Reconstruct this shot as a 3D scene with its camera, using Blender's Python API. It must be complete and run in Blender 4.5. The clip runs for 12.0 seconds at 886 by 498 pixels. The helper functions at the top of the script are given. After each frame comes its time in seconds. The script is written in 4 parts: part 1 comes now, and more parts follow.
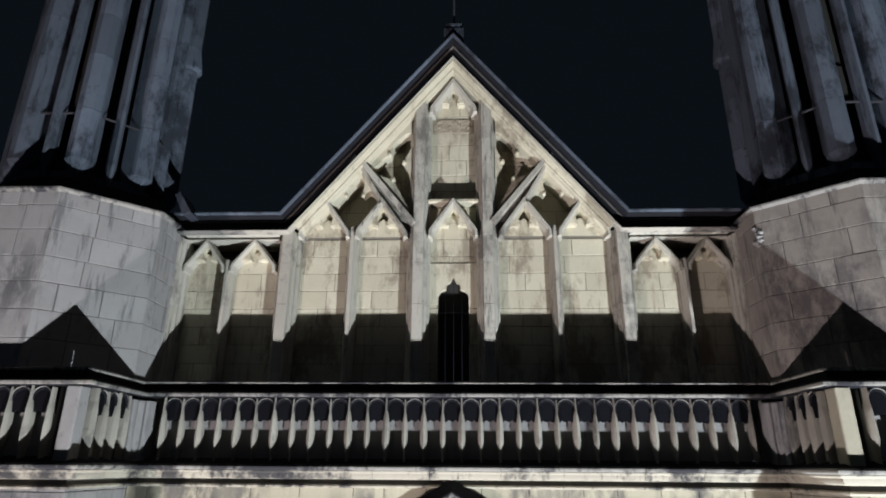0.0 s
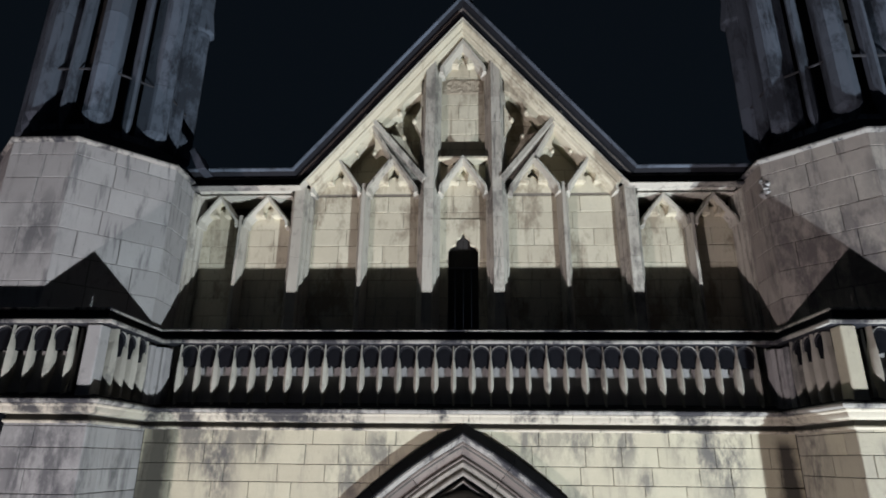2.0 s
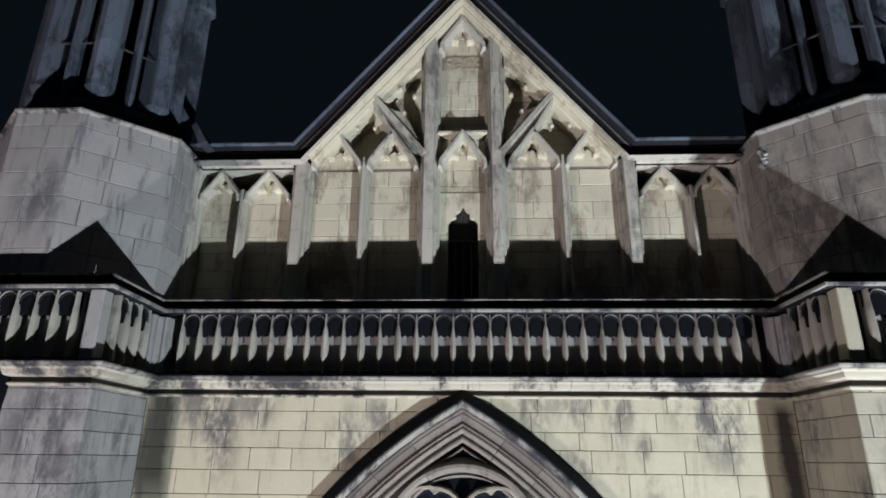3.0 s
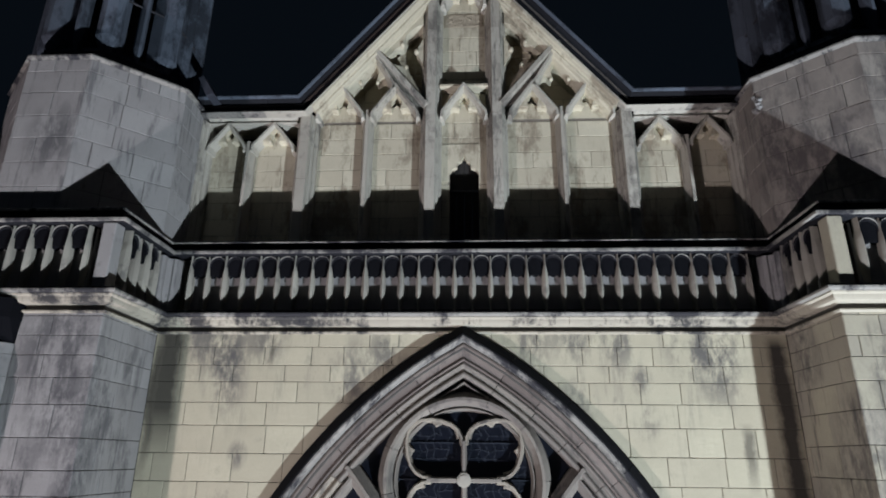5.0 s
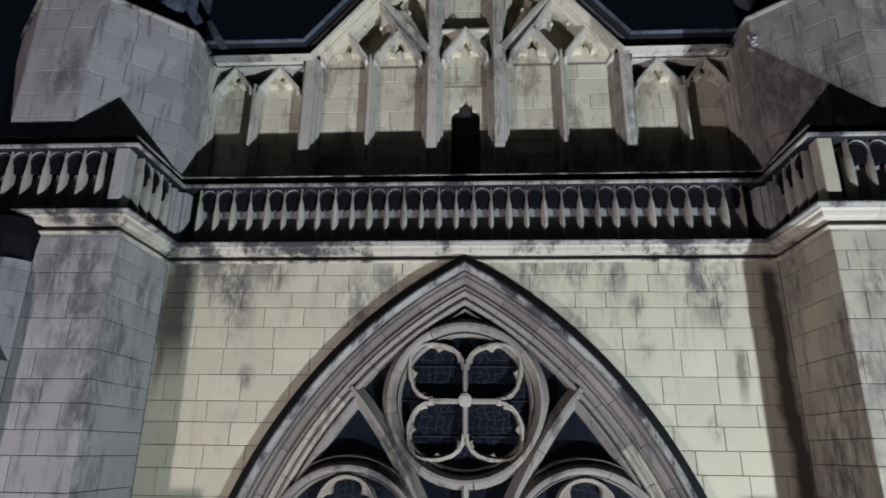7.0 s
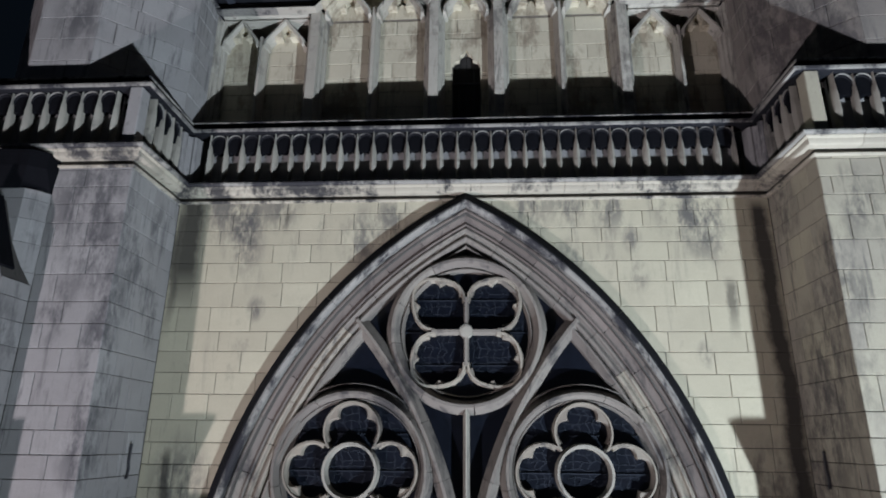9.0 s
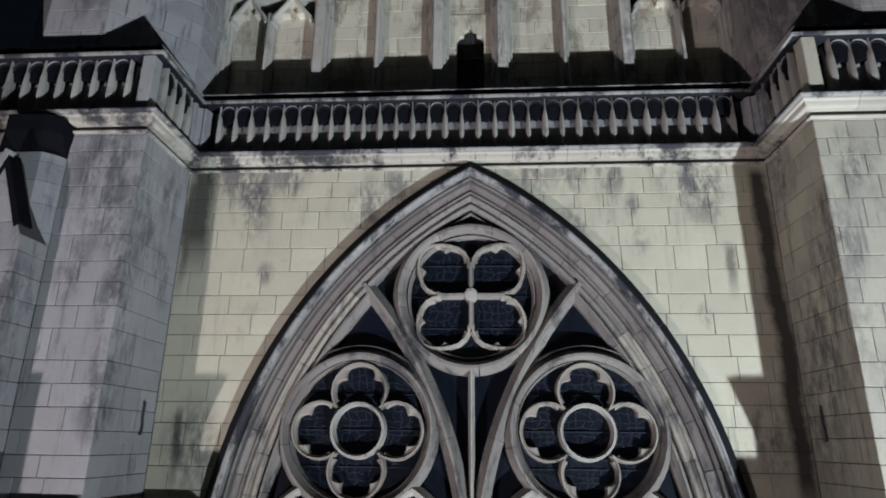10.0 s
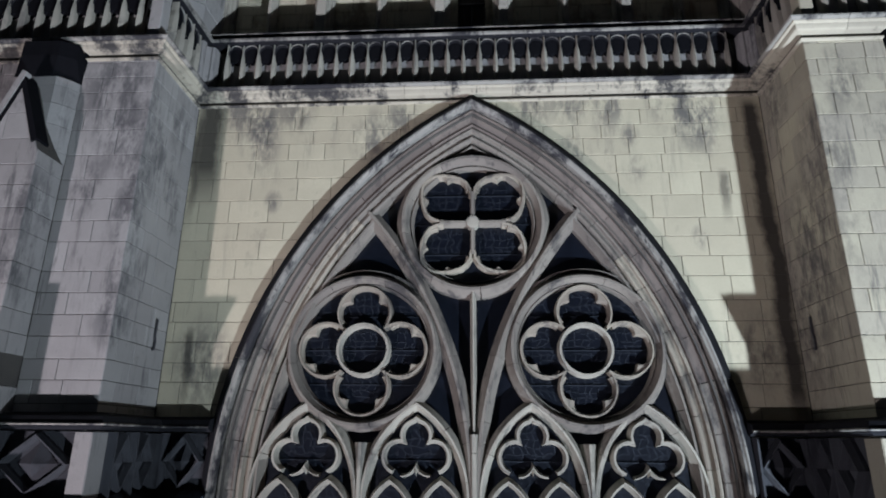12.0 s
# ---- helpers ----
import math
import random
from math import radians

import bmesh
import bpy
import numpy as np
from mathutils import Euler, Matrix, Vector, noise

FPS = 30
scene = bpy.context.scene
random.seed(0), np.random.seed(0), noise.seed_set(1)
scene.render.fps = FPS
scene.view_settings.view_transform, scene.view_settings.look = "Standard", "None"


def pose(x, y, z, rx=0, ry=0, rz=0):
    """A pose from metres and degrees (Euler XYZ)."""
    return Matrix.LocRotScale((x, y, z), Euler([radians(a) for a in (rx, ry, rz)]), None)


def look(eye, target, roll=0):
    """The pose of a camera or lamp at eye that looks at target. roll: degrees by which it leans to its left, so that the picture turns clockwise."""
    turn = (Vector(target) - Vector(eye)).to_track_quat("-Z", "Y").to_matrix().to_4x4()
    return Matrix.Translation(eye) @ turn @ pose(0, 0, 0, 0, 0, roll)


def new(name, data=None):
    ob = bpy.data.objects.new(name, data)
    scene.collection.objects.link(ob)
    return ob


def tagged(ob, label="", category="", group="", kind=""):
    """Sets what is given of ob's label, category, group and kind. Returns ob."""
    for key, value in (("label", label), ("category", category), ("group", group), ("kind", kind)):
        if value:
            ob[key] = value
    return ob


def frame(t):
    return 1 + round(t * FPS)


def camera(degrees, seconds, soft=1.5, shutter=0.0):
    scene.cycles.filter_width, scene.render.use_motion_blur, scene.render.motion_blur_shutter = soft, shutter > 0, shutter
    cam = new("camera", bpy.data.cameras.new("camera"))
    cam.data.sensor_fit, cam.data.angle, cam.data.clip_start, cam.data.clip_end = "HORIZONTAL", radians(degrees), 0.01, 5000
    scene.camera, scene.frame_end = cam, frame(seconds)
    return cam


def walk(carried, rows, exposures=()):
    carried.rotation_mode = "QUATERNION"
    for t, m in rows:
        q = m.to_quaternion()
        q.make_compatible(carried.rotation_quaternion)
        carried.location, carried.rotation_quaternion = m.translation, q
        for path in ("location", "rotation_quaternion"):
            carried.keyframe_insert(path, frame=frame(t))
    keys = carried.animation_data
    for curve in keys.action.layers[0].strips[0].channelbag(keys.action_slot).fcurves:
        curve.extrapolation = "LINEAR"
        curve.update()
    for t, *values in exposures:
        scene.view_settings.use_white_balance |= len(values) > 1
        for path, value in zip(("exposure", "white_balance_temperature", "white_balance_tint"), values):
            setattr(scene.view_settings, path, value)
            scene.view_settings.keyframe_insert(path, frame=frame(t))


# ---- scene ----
cam = camera(71.9, 12.0, soft=1.9)
PATH = [
    (0, (0.218, -9.743, 16.865), (0.145, -7.86, 17.535), 0.4),
    (0.5, (0.21, -9.736, 16.705), (0.129, -7.853, 17.374), 0.5),
    (1, (0.153, -9.725, 16.527), (0.073, -7.84, 17.19), 0.5),
    (1.5, (0.126, -9.693, 16.34), (0.042, -7.805, 16.995), 0.6),
    (2, (0.1, -9.66, 16.127), (0.016, -7.772, 16.783), 0.6),
    (2.5, (0.137, -9.603, 15.877), (0.045, -7.716, 16.535), 0.6),
    (3, (0.151, -9.575, 15.668), (0.058, -7.687, 16.319), 0.6),
    (5, (0.167, -9.503, 14.689), (0.067, -7.615, 15.341), 0.6),
    (5.5, (0.161, -9.494, 14.453), (0.058, -7.605, 15.1), 0.7),
    (6, (0.152, -9.475, 14.2), (0.047, -7.584, 14.842), 0.7),
    (6.5, (0.122, -9.471, 13.918), (0.022, -7.576, 14.552), 0.6),
    (7, (0.177, -9.461, 13.659), (0.07, -7.564, 14.286), 0.7),
    (9, (0.21, -9.535, 12.675), (0.094, -7.632, 13.281), 0.6),
    (9.5, (0.196, -9.559, 12.402), (0.078, -7.656, 13.005), 0.6),
    (10, (0.146, -9.583, 12.067), (0.027, -7.68, 12.673), 0.6),
    (10.5, (0.077, -9.595, 11.783), (-0.038, -7.691, 12.384), 0.5),
    (11, (0.064, -9.554, 11.451), (-0.052, -7.652, 12.058), 0.5),
    (11.5, (0.064, -9.54, 11.141), (-0.051, -7.636, 11.745), 0.5),
    (12, (0.096, -9.516, 10.84), (-0.02, -7.612, 11.442), 0.5),
]
walk(cam, [(t, look(eye, target, roll)) for t, eye, target, roll in PATH], [(0, 0.09, 6450, 10), (3, -0.15, 6300, 10), (6, -0.46, 6100, 10), (12, -0.54, 5950, 10)])

# world: night sky, two floodlights on the ground before the facade
world = bpy.data.worlds.new("night_sky")
scene.world = world
world.use_nodes = True
# dark overhead; an unseen glow is added low on the horizon to lift shadows
wn, wl = world.node_tree.nodes, world.node_tree.links
coord, axes, fade = wn.new("ShaderNodeTexCoord"), wn.new("ShaderNodeSeparateXYZ"), wn.new("ShaderNodeMapRange")
wl.new(coord.outputs["Generated"], axes.inputs[0])
wl.new(axes.outputs["Z"], fade.inputs["Value"])
fade.inputs["From Min"].default_value, fade.inputs["From Max"].default_value = 0.0, 0.28
glow = wn.new("ShaderNodeMix")
glow.data_type = "RGBA"
glow.inputs["A"].default_value, glow.inputs["B"].default_value = (0.06, 0.066, 0.088, 1), (0.0030, 0.0046, 0.0069, 1)
wl.new(fade.outputs[0], glow.inputs["Factor"])
wl.new(glow.outputs["Result"], wn["Background"].inputs[0])
wn["Background"].inputs[1].default_value = 1.0


def floodlight(name, place, target, watts, colour, size=0.2, spread=84):
    data = bpy.data.lights.new(name, "SPOT")
    data.energy, data.color, data.shadow_soft_size = watts, colour, size
    data.spot_size, data.spot_blend = radians(spread), 1.0
    lamp = new(name, data)
    lamp.matrix_world = look(place, target)
    return lamp


floodlight("floodlight_west", (-8.6, -11.3, 0.4), (-1.5, 0, 25), 15500, (0.985, 0.85, 0.88))
floodlight("floodlight_east", (8.6, -11.3, 0.4), (1.5, 0, 25), 36500, (0.865, 0.94, 1.02))


# ---- materials ----
def nodes_of(name):
    m = bpy.data.materials.new(name)
    m.use_nodes = True
    return m, m.node_tree.nodes, m.node_tree.links


def stone(name, light, dark, tint, rough=0.9, stain=0.5, island=False, bump=0.4, streak=0.6, spots=(), blot_at=0.545, drips=(), gloss=0.25):
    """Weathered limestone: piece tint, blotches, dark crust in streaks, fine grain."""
    m, n, l = nodes_of(name)
    bsdf = n["Principled BSDF"]
    bsdf.inputs["Roughness"].default_value = rough
    bsdf.inputs["Specular IOR Level"].default_value = gloss
    geo = n.new("ShaderNodeNewGeometry")
    info = n.new("ShaderNodeObjectInfo")
    rnd = geo.outputs["Random Per Island"] if island else info.outputs["Random"]

    def noise_at(scale, detail, stretch=(1, 1, 1), rough_=0.6, shift=0.0):
        mp = n.new("ShaderNodeMapping")
        mp.inputs["Scale"].default_value = stretch
        mp.inputs["Location"].default_value = (shift, shift * 0.7, shift * 0.3)
        l.new(geo.outputs["Position"], mp.inputs["Vector"])
        t = n.new("ShaderNodeTexNoise")
        t.inputs["Scale"].default_value, t.inputs["Detail"].default_value = scale, detail
        t.inputs["Roughness"].default_value = rough_
        l.new(mp.outputs[0], t.inputs["Vector"])
        return t.outputs["Fac"]

    def ramp(fac, a, b, lo=0.0, hi=1.0):
        r = n.new("ShaderNodeMapRange")
        r.inputs["From Min"].default_value, r.inputs["From Max"].default_value = a, b
        r.inputs["To Min"].default_value, r.inputs["To Max"].default_value = lo, hi
        l.new(fac, r.inputs["Value"])
        return r.outputs["Result"]

    def mix(fac, a, b, blend="MIX"):
        x = n.new("ShaderNodeMix")
        x.data_type, x.blend_type = "RGBA", blend
        for sock, v in ((x.inputs["Factor"], fac), (x.inputs["A"], a), (x.inputs["B"], b)):
            if isinstance(v, (int, float)):
                sock.default_value = v
            elif isinstance(v, tuple):
                sock.default_value = (*v, 1)
            else:
                l.new(v, sock)
        return x.outputs["Result"]

    def math_(op, a, b):
        x = n.new("ShaderNodeMath")
        x.operation = op
        for sock, v in ((x.inputs[0], a), (x.inputs[1], b)):
            if isinstance(v, (int, float)):
                sock.default_value = v
            else:
                l.new(v, sock)
        return x.outputs[0]

    col = mix(rnd, light, tint)
    # a second draw of the piece's random number: some pieces paler, some greyer
    second = math_("FRACT", math_("MULTIPLY", rnd, 7.31), 0.0)
    col = mix(ramp(second, 0.0, 1.0, 0.0, 0.4), col, tuple(0.72 * c for c in light))
    col = mix(ramp(noise_at(1.7, 6), 0.35, 0.75, 0, 0.45), col, tuple(0.75 * c for c in tint))
    col = mix(ramp(noise_at(28, 5), 0.3, 0.7, 0, 0.18), col, tuple(0.6 * c for c in light))
    blot = ramp(noise_at(1.1, 9, (1, 1, 0.55), 0.74, 13.0), blot_at, blot_at + 0.09, 0, stain)
    col = mix(blot, col, dark)
    run = ramp(noise_at(3.0, 8, (2.4, 2.4, 0.28), 0.72, 5.0), 0.53, 0.63, 0, streak)
    mask = ramp(noise_at(0.55, 3, (1, 1, 1), 0.5, 31.0), 0.42, 0.56)
    col = mix(math_("MULTIPLY", run, mask), col, dark)
    # single dark patches, dirt and on one turret shade too: (x, y, z, radius)
    ragged = ramp(noise_at(2.6, 9, (1.5, 1.5, 0.7), 0.72, 8.0), 0.43, 0.58, 0.0, 1.0)
    for x, y, z, r in spots:
        d = n.new("ShaderNodeVectorMath")
        d.operation = "DISTANCE"
        d.inputs[1].default_value = (x, y, z * 0.7)
        flat = n.new("ShaderNodeVectorMath")
        flat.operation = "MULTIPLY"
        flat.inputs[1].default_value = (1, 1, 0.7)
        l.new(geo.outputs["Position"], flat.inputs[0])
        l.new(flat.outputs[0], d.inputs[0])
        near = ramp(d.outputs["Value"], r, r * 0.3, 0.0, 0.72)
        col = mix(math_("MULTIPLY", near, ragged), col, dark)
    # long narrow water stains: (x at the foot, lean per metre, foot, top, half width, strength)
    for x, lean, z0, z1, w, strong in drips:
        sep = n.new("ShaderNodeSeparateXYZ")
        l.new(geo.outputs["Position"], sep.inputs[0])
        wander = math_("MULTIPLY", math_("SUBTRACT", noise_at(1.3, 6, (1, 1, 0.8), 0.7, 3.0), 0.5), 0.35)
        line_x = math_("ADD", math_("MULTIPLY", math_("SUBTRACT", sep.outputs["Z"], z0), lean), x)
        off = math_("ABSOLUTE", math_("ADD", math_("SUBTRACT", sep.outputs["X"], line_x), wander), 0.0)
        side = ramp(off, w, w * 0.35, 0.0, strong)
        ends = math_("MULTIPLY", ramp(sep.outputs["Z"], z0, z0 + 0.5 * min(1.6, z1 - z0)), ramp(sep.outputs["Z"], z1, z1 - 0.2))
        col = mix(math_("MULTIPLY", side, ends), col, (0.022, 0.02, 0.021))
    speck = ramp(noise_at(9.0, 8, (1.6, 1.6, 0.8), 0.75, 2.0), 0.62, 0.72, 0, 0.55 * stain)
    col = mix(speck, col, tuple(0.7 * c for c in dark))
    l.new(col, bsdf.inputs["Base Color"])
    h = math_("ADD", noise_at(45, 6, rough_=0.7), math_("MULTIPLY", noise_at(6, 7), 2.0))
    b = n.new("ShaderNodeBump")
    b.inputs["Strength"].default_value, b.inputs["Distance"].default_value = bump, 0.012
    l.new(h, b.inputs["Height"])
    l.new(b.outputs[0], bsdf.inputs["Normal"])
    return m


# window wall kept darker than the gable; its colour offsets the lamps' falloff
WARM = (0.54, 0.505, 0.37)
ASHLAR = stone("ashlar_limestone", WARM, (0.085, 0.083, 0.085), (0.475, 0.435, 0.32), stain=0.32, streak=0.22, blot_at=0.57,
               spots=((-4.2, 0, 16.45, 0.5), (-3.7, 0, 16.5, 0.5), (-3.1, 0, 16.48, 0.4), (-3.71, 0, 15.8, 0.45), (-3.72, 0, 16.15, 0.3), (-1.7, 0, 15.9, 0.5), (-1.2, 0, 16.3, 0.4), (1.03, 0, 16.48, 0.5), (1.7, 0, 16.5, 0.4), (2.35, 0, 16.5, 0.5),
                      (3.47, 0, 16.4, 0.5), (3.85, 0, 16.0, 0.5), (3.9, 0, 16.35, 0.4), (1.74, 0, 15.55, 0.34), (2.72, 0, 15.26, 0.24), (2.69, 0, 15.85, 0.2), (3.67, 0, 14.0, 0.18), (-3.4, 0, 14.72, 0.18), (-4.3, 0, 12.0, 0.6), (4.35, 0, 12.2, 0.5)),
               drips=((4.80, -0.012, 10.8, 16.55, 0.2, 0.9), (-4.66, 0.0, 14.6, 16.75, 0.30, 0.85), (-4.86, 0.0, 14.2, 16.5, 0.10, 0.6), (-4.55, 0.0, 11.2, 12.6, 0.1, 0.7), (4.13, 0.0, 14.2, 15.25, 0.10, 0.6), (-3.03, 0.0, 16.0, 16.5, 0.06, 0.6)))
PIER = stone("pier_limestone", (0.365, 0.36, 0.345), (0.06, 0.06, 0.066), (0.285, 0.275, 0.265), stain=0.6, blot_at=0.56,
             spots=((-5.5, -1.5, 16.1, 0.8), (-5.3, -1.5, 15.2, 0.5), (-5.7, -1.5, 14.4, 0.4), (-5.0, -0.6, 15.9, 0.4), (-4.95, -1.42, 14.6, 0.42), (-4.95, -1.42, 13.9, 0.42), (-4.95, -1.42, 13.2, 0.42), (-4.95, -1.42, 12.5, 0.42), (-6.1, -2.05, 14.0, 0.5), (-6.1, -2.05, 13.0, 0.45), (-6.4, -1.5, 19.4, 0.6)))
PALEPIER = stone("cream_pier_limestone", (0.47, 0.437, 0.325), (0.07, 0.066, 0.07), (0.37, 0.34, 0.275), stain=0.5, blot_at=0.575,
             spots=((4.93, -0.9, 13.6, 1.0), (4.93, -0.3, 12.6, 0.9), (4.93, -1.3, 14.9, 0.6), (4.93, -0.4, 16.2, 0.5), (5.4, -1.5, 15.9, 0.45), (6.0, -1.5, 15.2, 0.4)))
# darker stone for the right turret; its patches mix dirt with the lamp's shadow
TURRETSTONE = stone("brown_turret_limestone", (0.34, 0.312, 0.27), (0.07, 0.064, 0.066), (0.25, 0.222, 0.195), stain=0.6, blot_at=0.55,
             spots=((5.1, -0.6, 19.8, 0.9), (5.5, -1.2, 19.0, 0.9), (5.0, -0.5, 18.6, 0.7), (6.3, -1.5, 20.2, 0.6)))
CARVED = stone("carved_limestone", (0.25, 0.228, 0.193), (0.036, 0.035, 0.038), (0.165, 0.147, 0.13), stain=0.8, blot_at=0.53, bump=0.3)
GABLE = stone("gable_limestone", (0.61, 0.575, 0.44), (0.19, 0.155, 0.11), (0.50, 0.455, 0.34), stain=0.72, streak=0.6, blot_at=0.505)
GABLEBAR = stone("grey_streaked_gable_limestone", (0.50, 0.48, 0.41), (0.075, 0.07, 0.066), (0.39, 0.365, 0.305), stain=0.65, streak=0.8, blot_at=0.53)
GREY = stone("dark_weathered_stone", (0.125, 0.152, 0.192), (0.015, 0.018, 0.024), (0.062, 0.074, 0.092), stain=0.8, streak=0.9, blot_at=0.51)
STRINGSTONE = stone("stained_string_stone", (0.47, 0.435, 0.345), (0.03, 0.03, 0.034), (0.36, 0.33, 0.265), stain=0.92, streak=0.95, blot_at=0.51)
LEDGE = stone("weathered_string_stone", (0.32, 0.31, 0.275), (0.022, 0.022, 0.027), (0.24, 0.23, 0.21), stain=0.95, streak=0.95, blot_at=0.47)
PALEARCH = stone("pale_arch_limestone", (0.37, 0.337, 0.27), (0.05, 0.047, 0.048), (0.22, 0.192, 0.158), stain=0.7, streak=0.8, blot_at=0.53, bump=0.3)
SOOTY = stone("soot_brown_limestone", (0.19, 0.162, 0.142), (0.03, 0.028, 0.03), (0.115, 0.096, 0.085), stain=0.8, blot_at=0.53, bump=0.3)
RAILSTONE = stone("pale_baluster_limestone", (0.42, 0.40, 0.335), (0.05, 0.05, 0.054), (0.31, 0.29, 0.245), stain=0.6)
PANEL = stone("dark_panel_stone", (0.072, 0.076, 0.085), (0.018, 0.019, 0.022), (0.044, 0.047, 0.054), stain=0.6)
# black crust; on rail, hood, coping and turret slopes also painted shade
CRUSTSHADE = stone("black_crust_shade_stone", (0.019, 0.020, 0.024), (0.010, 0.010, 0.012), (0.014, 0.0145, 0.017), stain=0.7, gloss=0.1)
# black crust of the gablet roofs; elsewhere shade painted as near-black stone
SOOTSHADE = stone("sooty_shaded_stone", (0.009, 0.0095, 0.012), (0.005, 0.005, 0.006), (0.006, 0.0065, 0.008), stain=0.6, gloss=0.04)
MORTAR = stone("dark_joint_mortar", (0.10, 0.095, 0.085), (0.04, 0.04, 0.04), (0.08, 0.075, 0.068))
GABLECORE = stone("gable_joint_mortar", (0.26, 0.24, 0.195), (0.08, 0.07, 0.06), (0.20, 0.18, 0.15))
ROUGH = stone("rough_tan_stone", (0.42, 0.37, 0.28), (0.15, 0.12, 0.09), (0.34, 0.29, 0.21), bump=0.9)
EARTH = stone("ground_paving", (0.16, 0.155, 0.15), (0.06, 0.06, 0.06), (0.12, 0.12, 0.12))


def plain(name, colour, rough, metal=0.0, spec=0.5, scale=20.0, vary=0.4):
    m, n, l = nodes_of(name)
    bsdf = n["Principled BSDF"]
    bsdf.inputs["Roughness"].default_value, bsdf.inputs["Metallic"].default_value = rough, metal
    bsdf.inputs["Specular IOR Level"].default_value = spec
    t = n.new("ShaderNodeTexNoise")
    t.inputs["Scale"].default_value, t.inputs["Detail"].default_value = scale, 6
    geo = n.new("ShaderNodeNewGeometry")
    l.new(geo.outputs["Position"], t.inputs["Vector"])
    x = n.new("ShaderNodeMix")
    x.data_type = "RGBA"
    x.inputs["A"].default_value = (*[c * (1 - vary) for c in colour], 1)
    x.inputs["B"].default_value = (*[c * (1 + vary) for c in colour], 1)
    l.new(t.outputs["Fac"], x.inputs["Factor"])
    l.new(x.outputs["Result"], bsdf.inputs["Base Color"])
    b = n.new("ShaderNodeBump")
    b.inputs["Strength"].default_value, b.inputs["Distance"].default_value = 0.3, 0.01
    l.new(t.outputs["Fac"], b.inputs["Height"])
    l.new(b.outputs[0], bsdf.inputs["Normal"])
    return m


GLASS = plain("old_leaded_glass", (0.0045, 0.006, 0.0105), 0.3, 0.0, 0.5, 9.0, 0.6)
LEAD = plain("lead_came", (0.02, 0.025, 0.035), 0.7, 0.2, 0.3)
IRON = plain("iron_bar", (0.10, 0.10, 0.11), 0.6, 0.7)
SHEETLEAD = plain("sheet_lead", (0.05, 0.055, 0.07), 0.6, 0.3)
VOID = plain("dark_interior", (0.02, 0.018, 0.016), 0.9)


# ---- mesh helpers ----
def mesh_object(name, verts, faces, material, parent=None, label=""):
    me = bpy.data.meshes.new(name)
    me.from_pydata(verts, [], faces)
    me.materials.append(material)
    bm = bmesh.new()
    bm.from_mesh(me)
    bmesh.ops.recalc_face_normals(bm, faces=bm.faces)
    bm.to_mesh(me)
    bm.free()
    ob = new(name, me)
    if parent is not None:
        ob.parent = parent
    if label:
        ob["label"] = label
    return ob


def part(name, geometry, material, parent=None, label=""):
    return mesh_object(name, geometry[0], geometry[1], material, parent, label)


def empty(name, label, category, group="", kind="", at=(0, 0, 0)):
    ob = new(name)
    ob.empty_display_size = 0.2
    return tagged(ob, label, category, group, kind)


def join(*geos):
    verts, faces = [], []
    for v, f in geos:
        k = len(verts)
        verts += v
        faces += [[i + k for i in q] for q in f]
    return verts, faces


def box(x0, x1, y0, y1, z0, z1, c=0.0):
    """A box whose long edges are cut by c."""
    if c <= 0:
        p = [(x0, y0), (x1, y0), (x1, y1), (x0, y1)]
        return prism(p, z0, z1)
    p = [(x0 + c, y0), (x1 - c, y0), (x1, y0 + c), (x1, y1 - c), (x1 - c, y1), (x0 + c, y1), (x0, y1 - c), (x0, y0 + c)]
    q = [(x0 + 2 * c, y0 + c), (x1 - 2 * c, y0 + c), (x1 - c, y0 + 2 * c), (x1 - c, y1 - 2 * c), (x1 - 2 * c, y1 - c), (x0 + 2 * c, y1 - c), (x0 + c, y1 - 2 * c), (x0 + c, y0 + 2 * c)]
    return loft([(q, z0), (p, z0 + c), (p, z1 - c), (q, z1)])


def prism(plan, z0, z1):
    return loft([(plan, z0), (plan, z1)])


def loft(rings):
    """Closed plan outlines of equal count, one above the other, with caps."""
    n = len(rings[0][0])
    verts = [(x, y, z) for plan, z in rings for x, y in plan]
    faces = [[k * n + i, k * n + (i + 1) % n, (k + 1) * n + (i + 1) % n, (k + 1) * n + i] for k in range(len(rings) - 1) for i in range(n)]
    faces += [list(range(n))[::-1], list(range((len(rings) - 1) * n, len(rings) * n))]
    return verts, faces


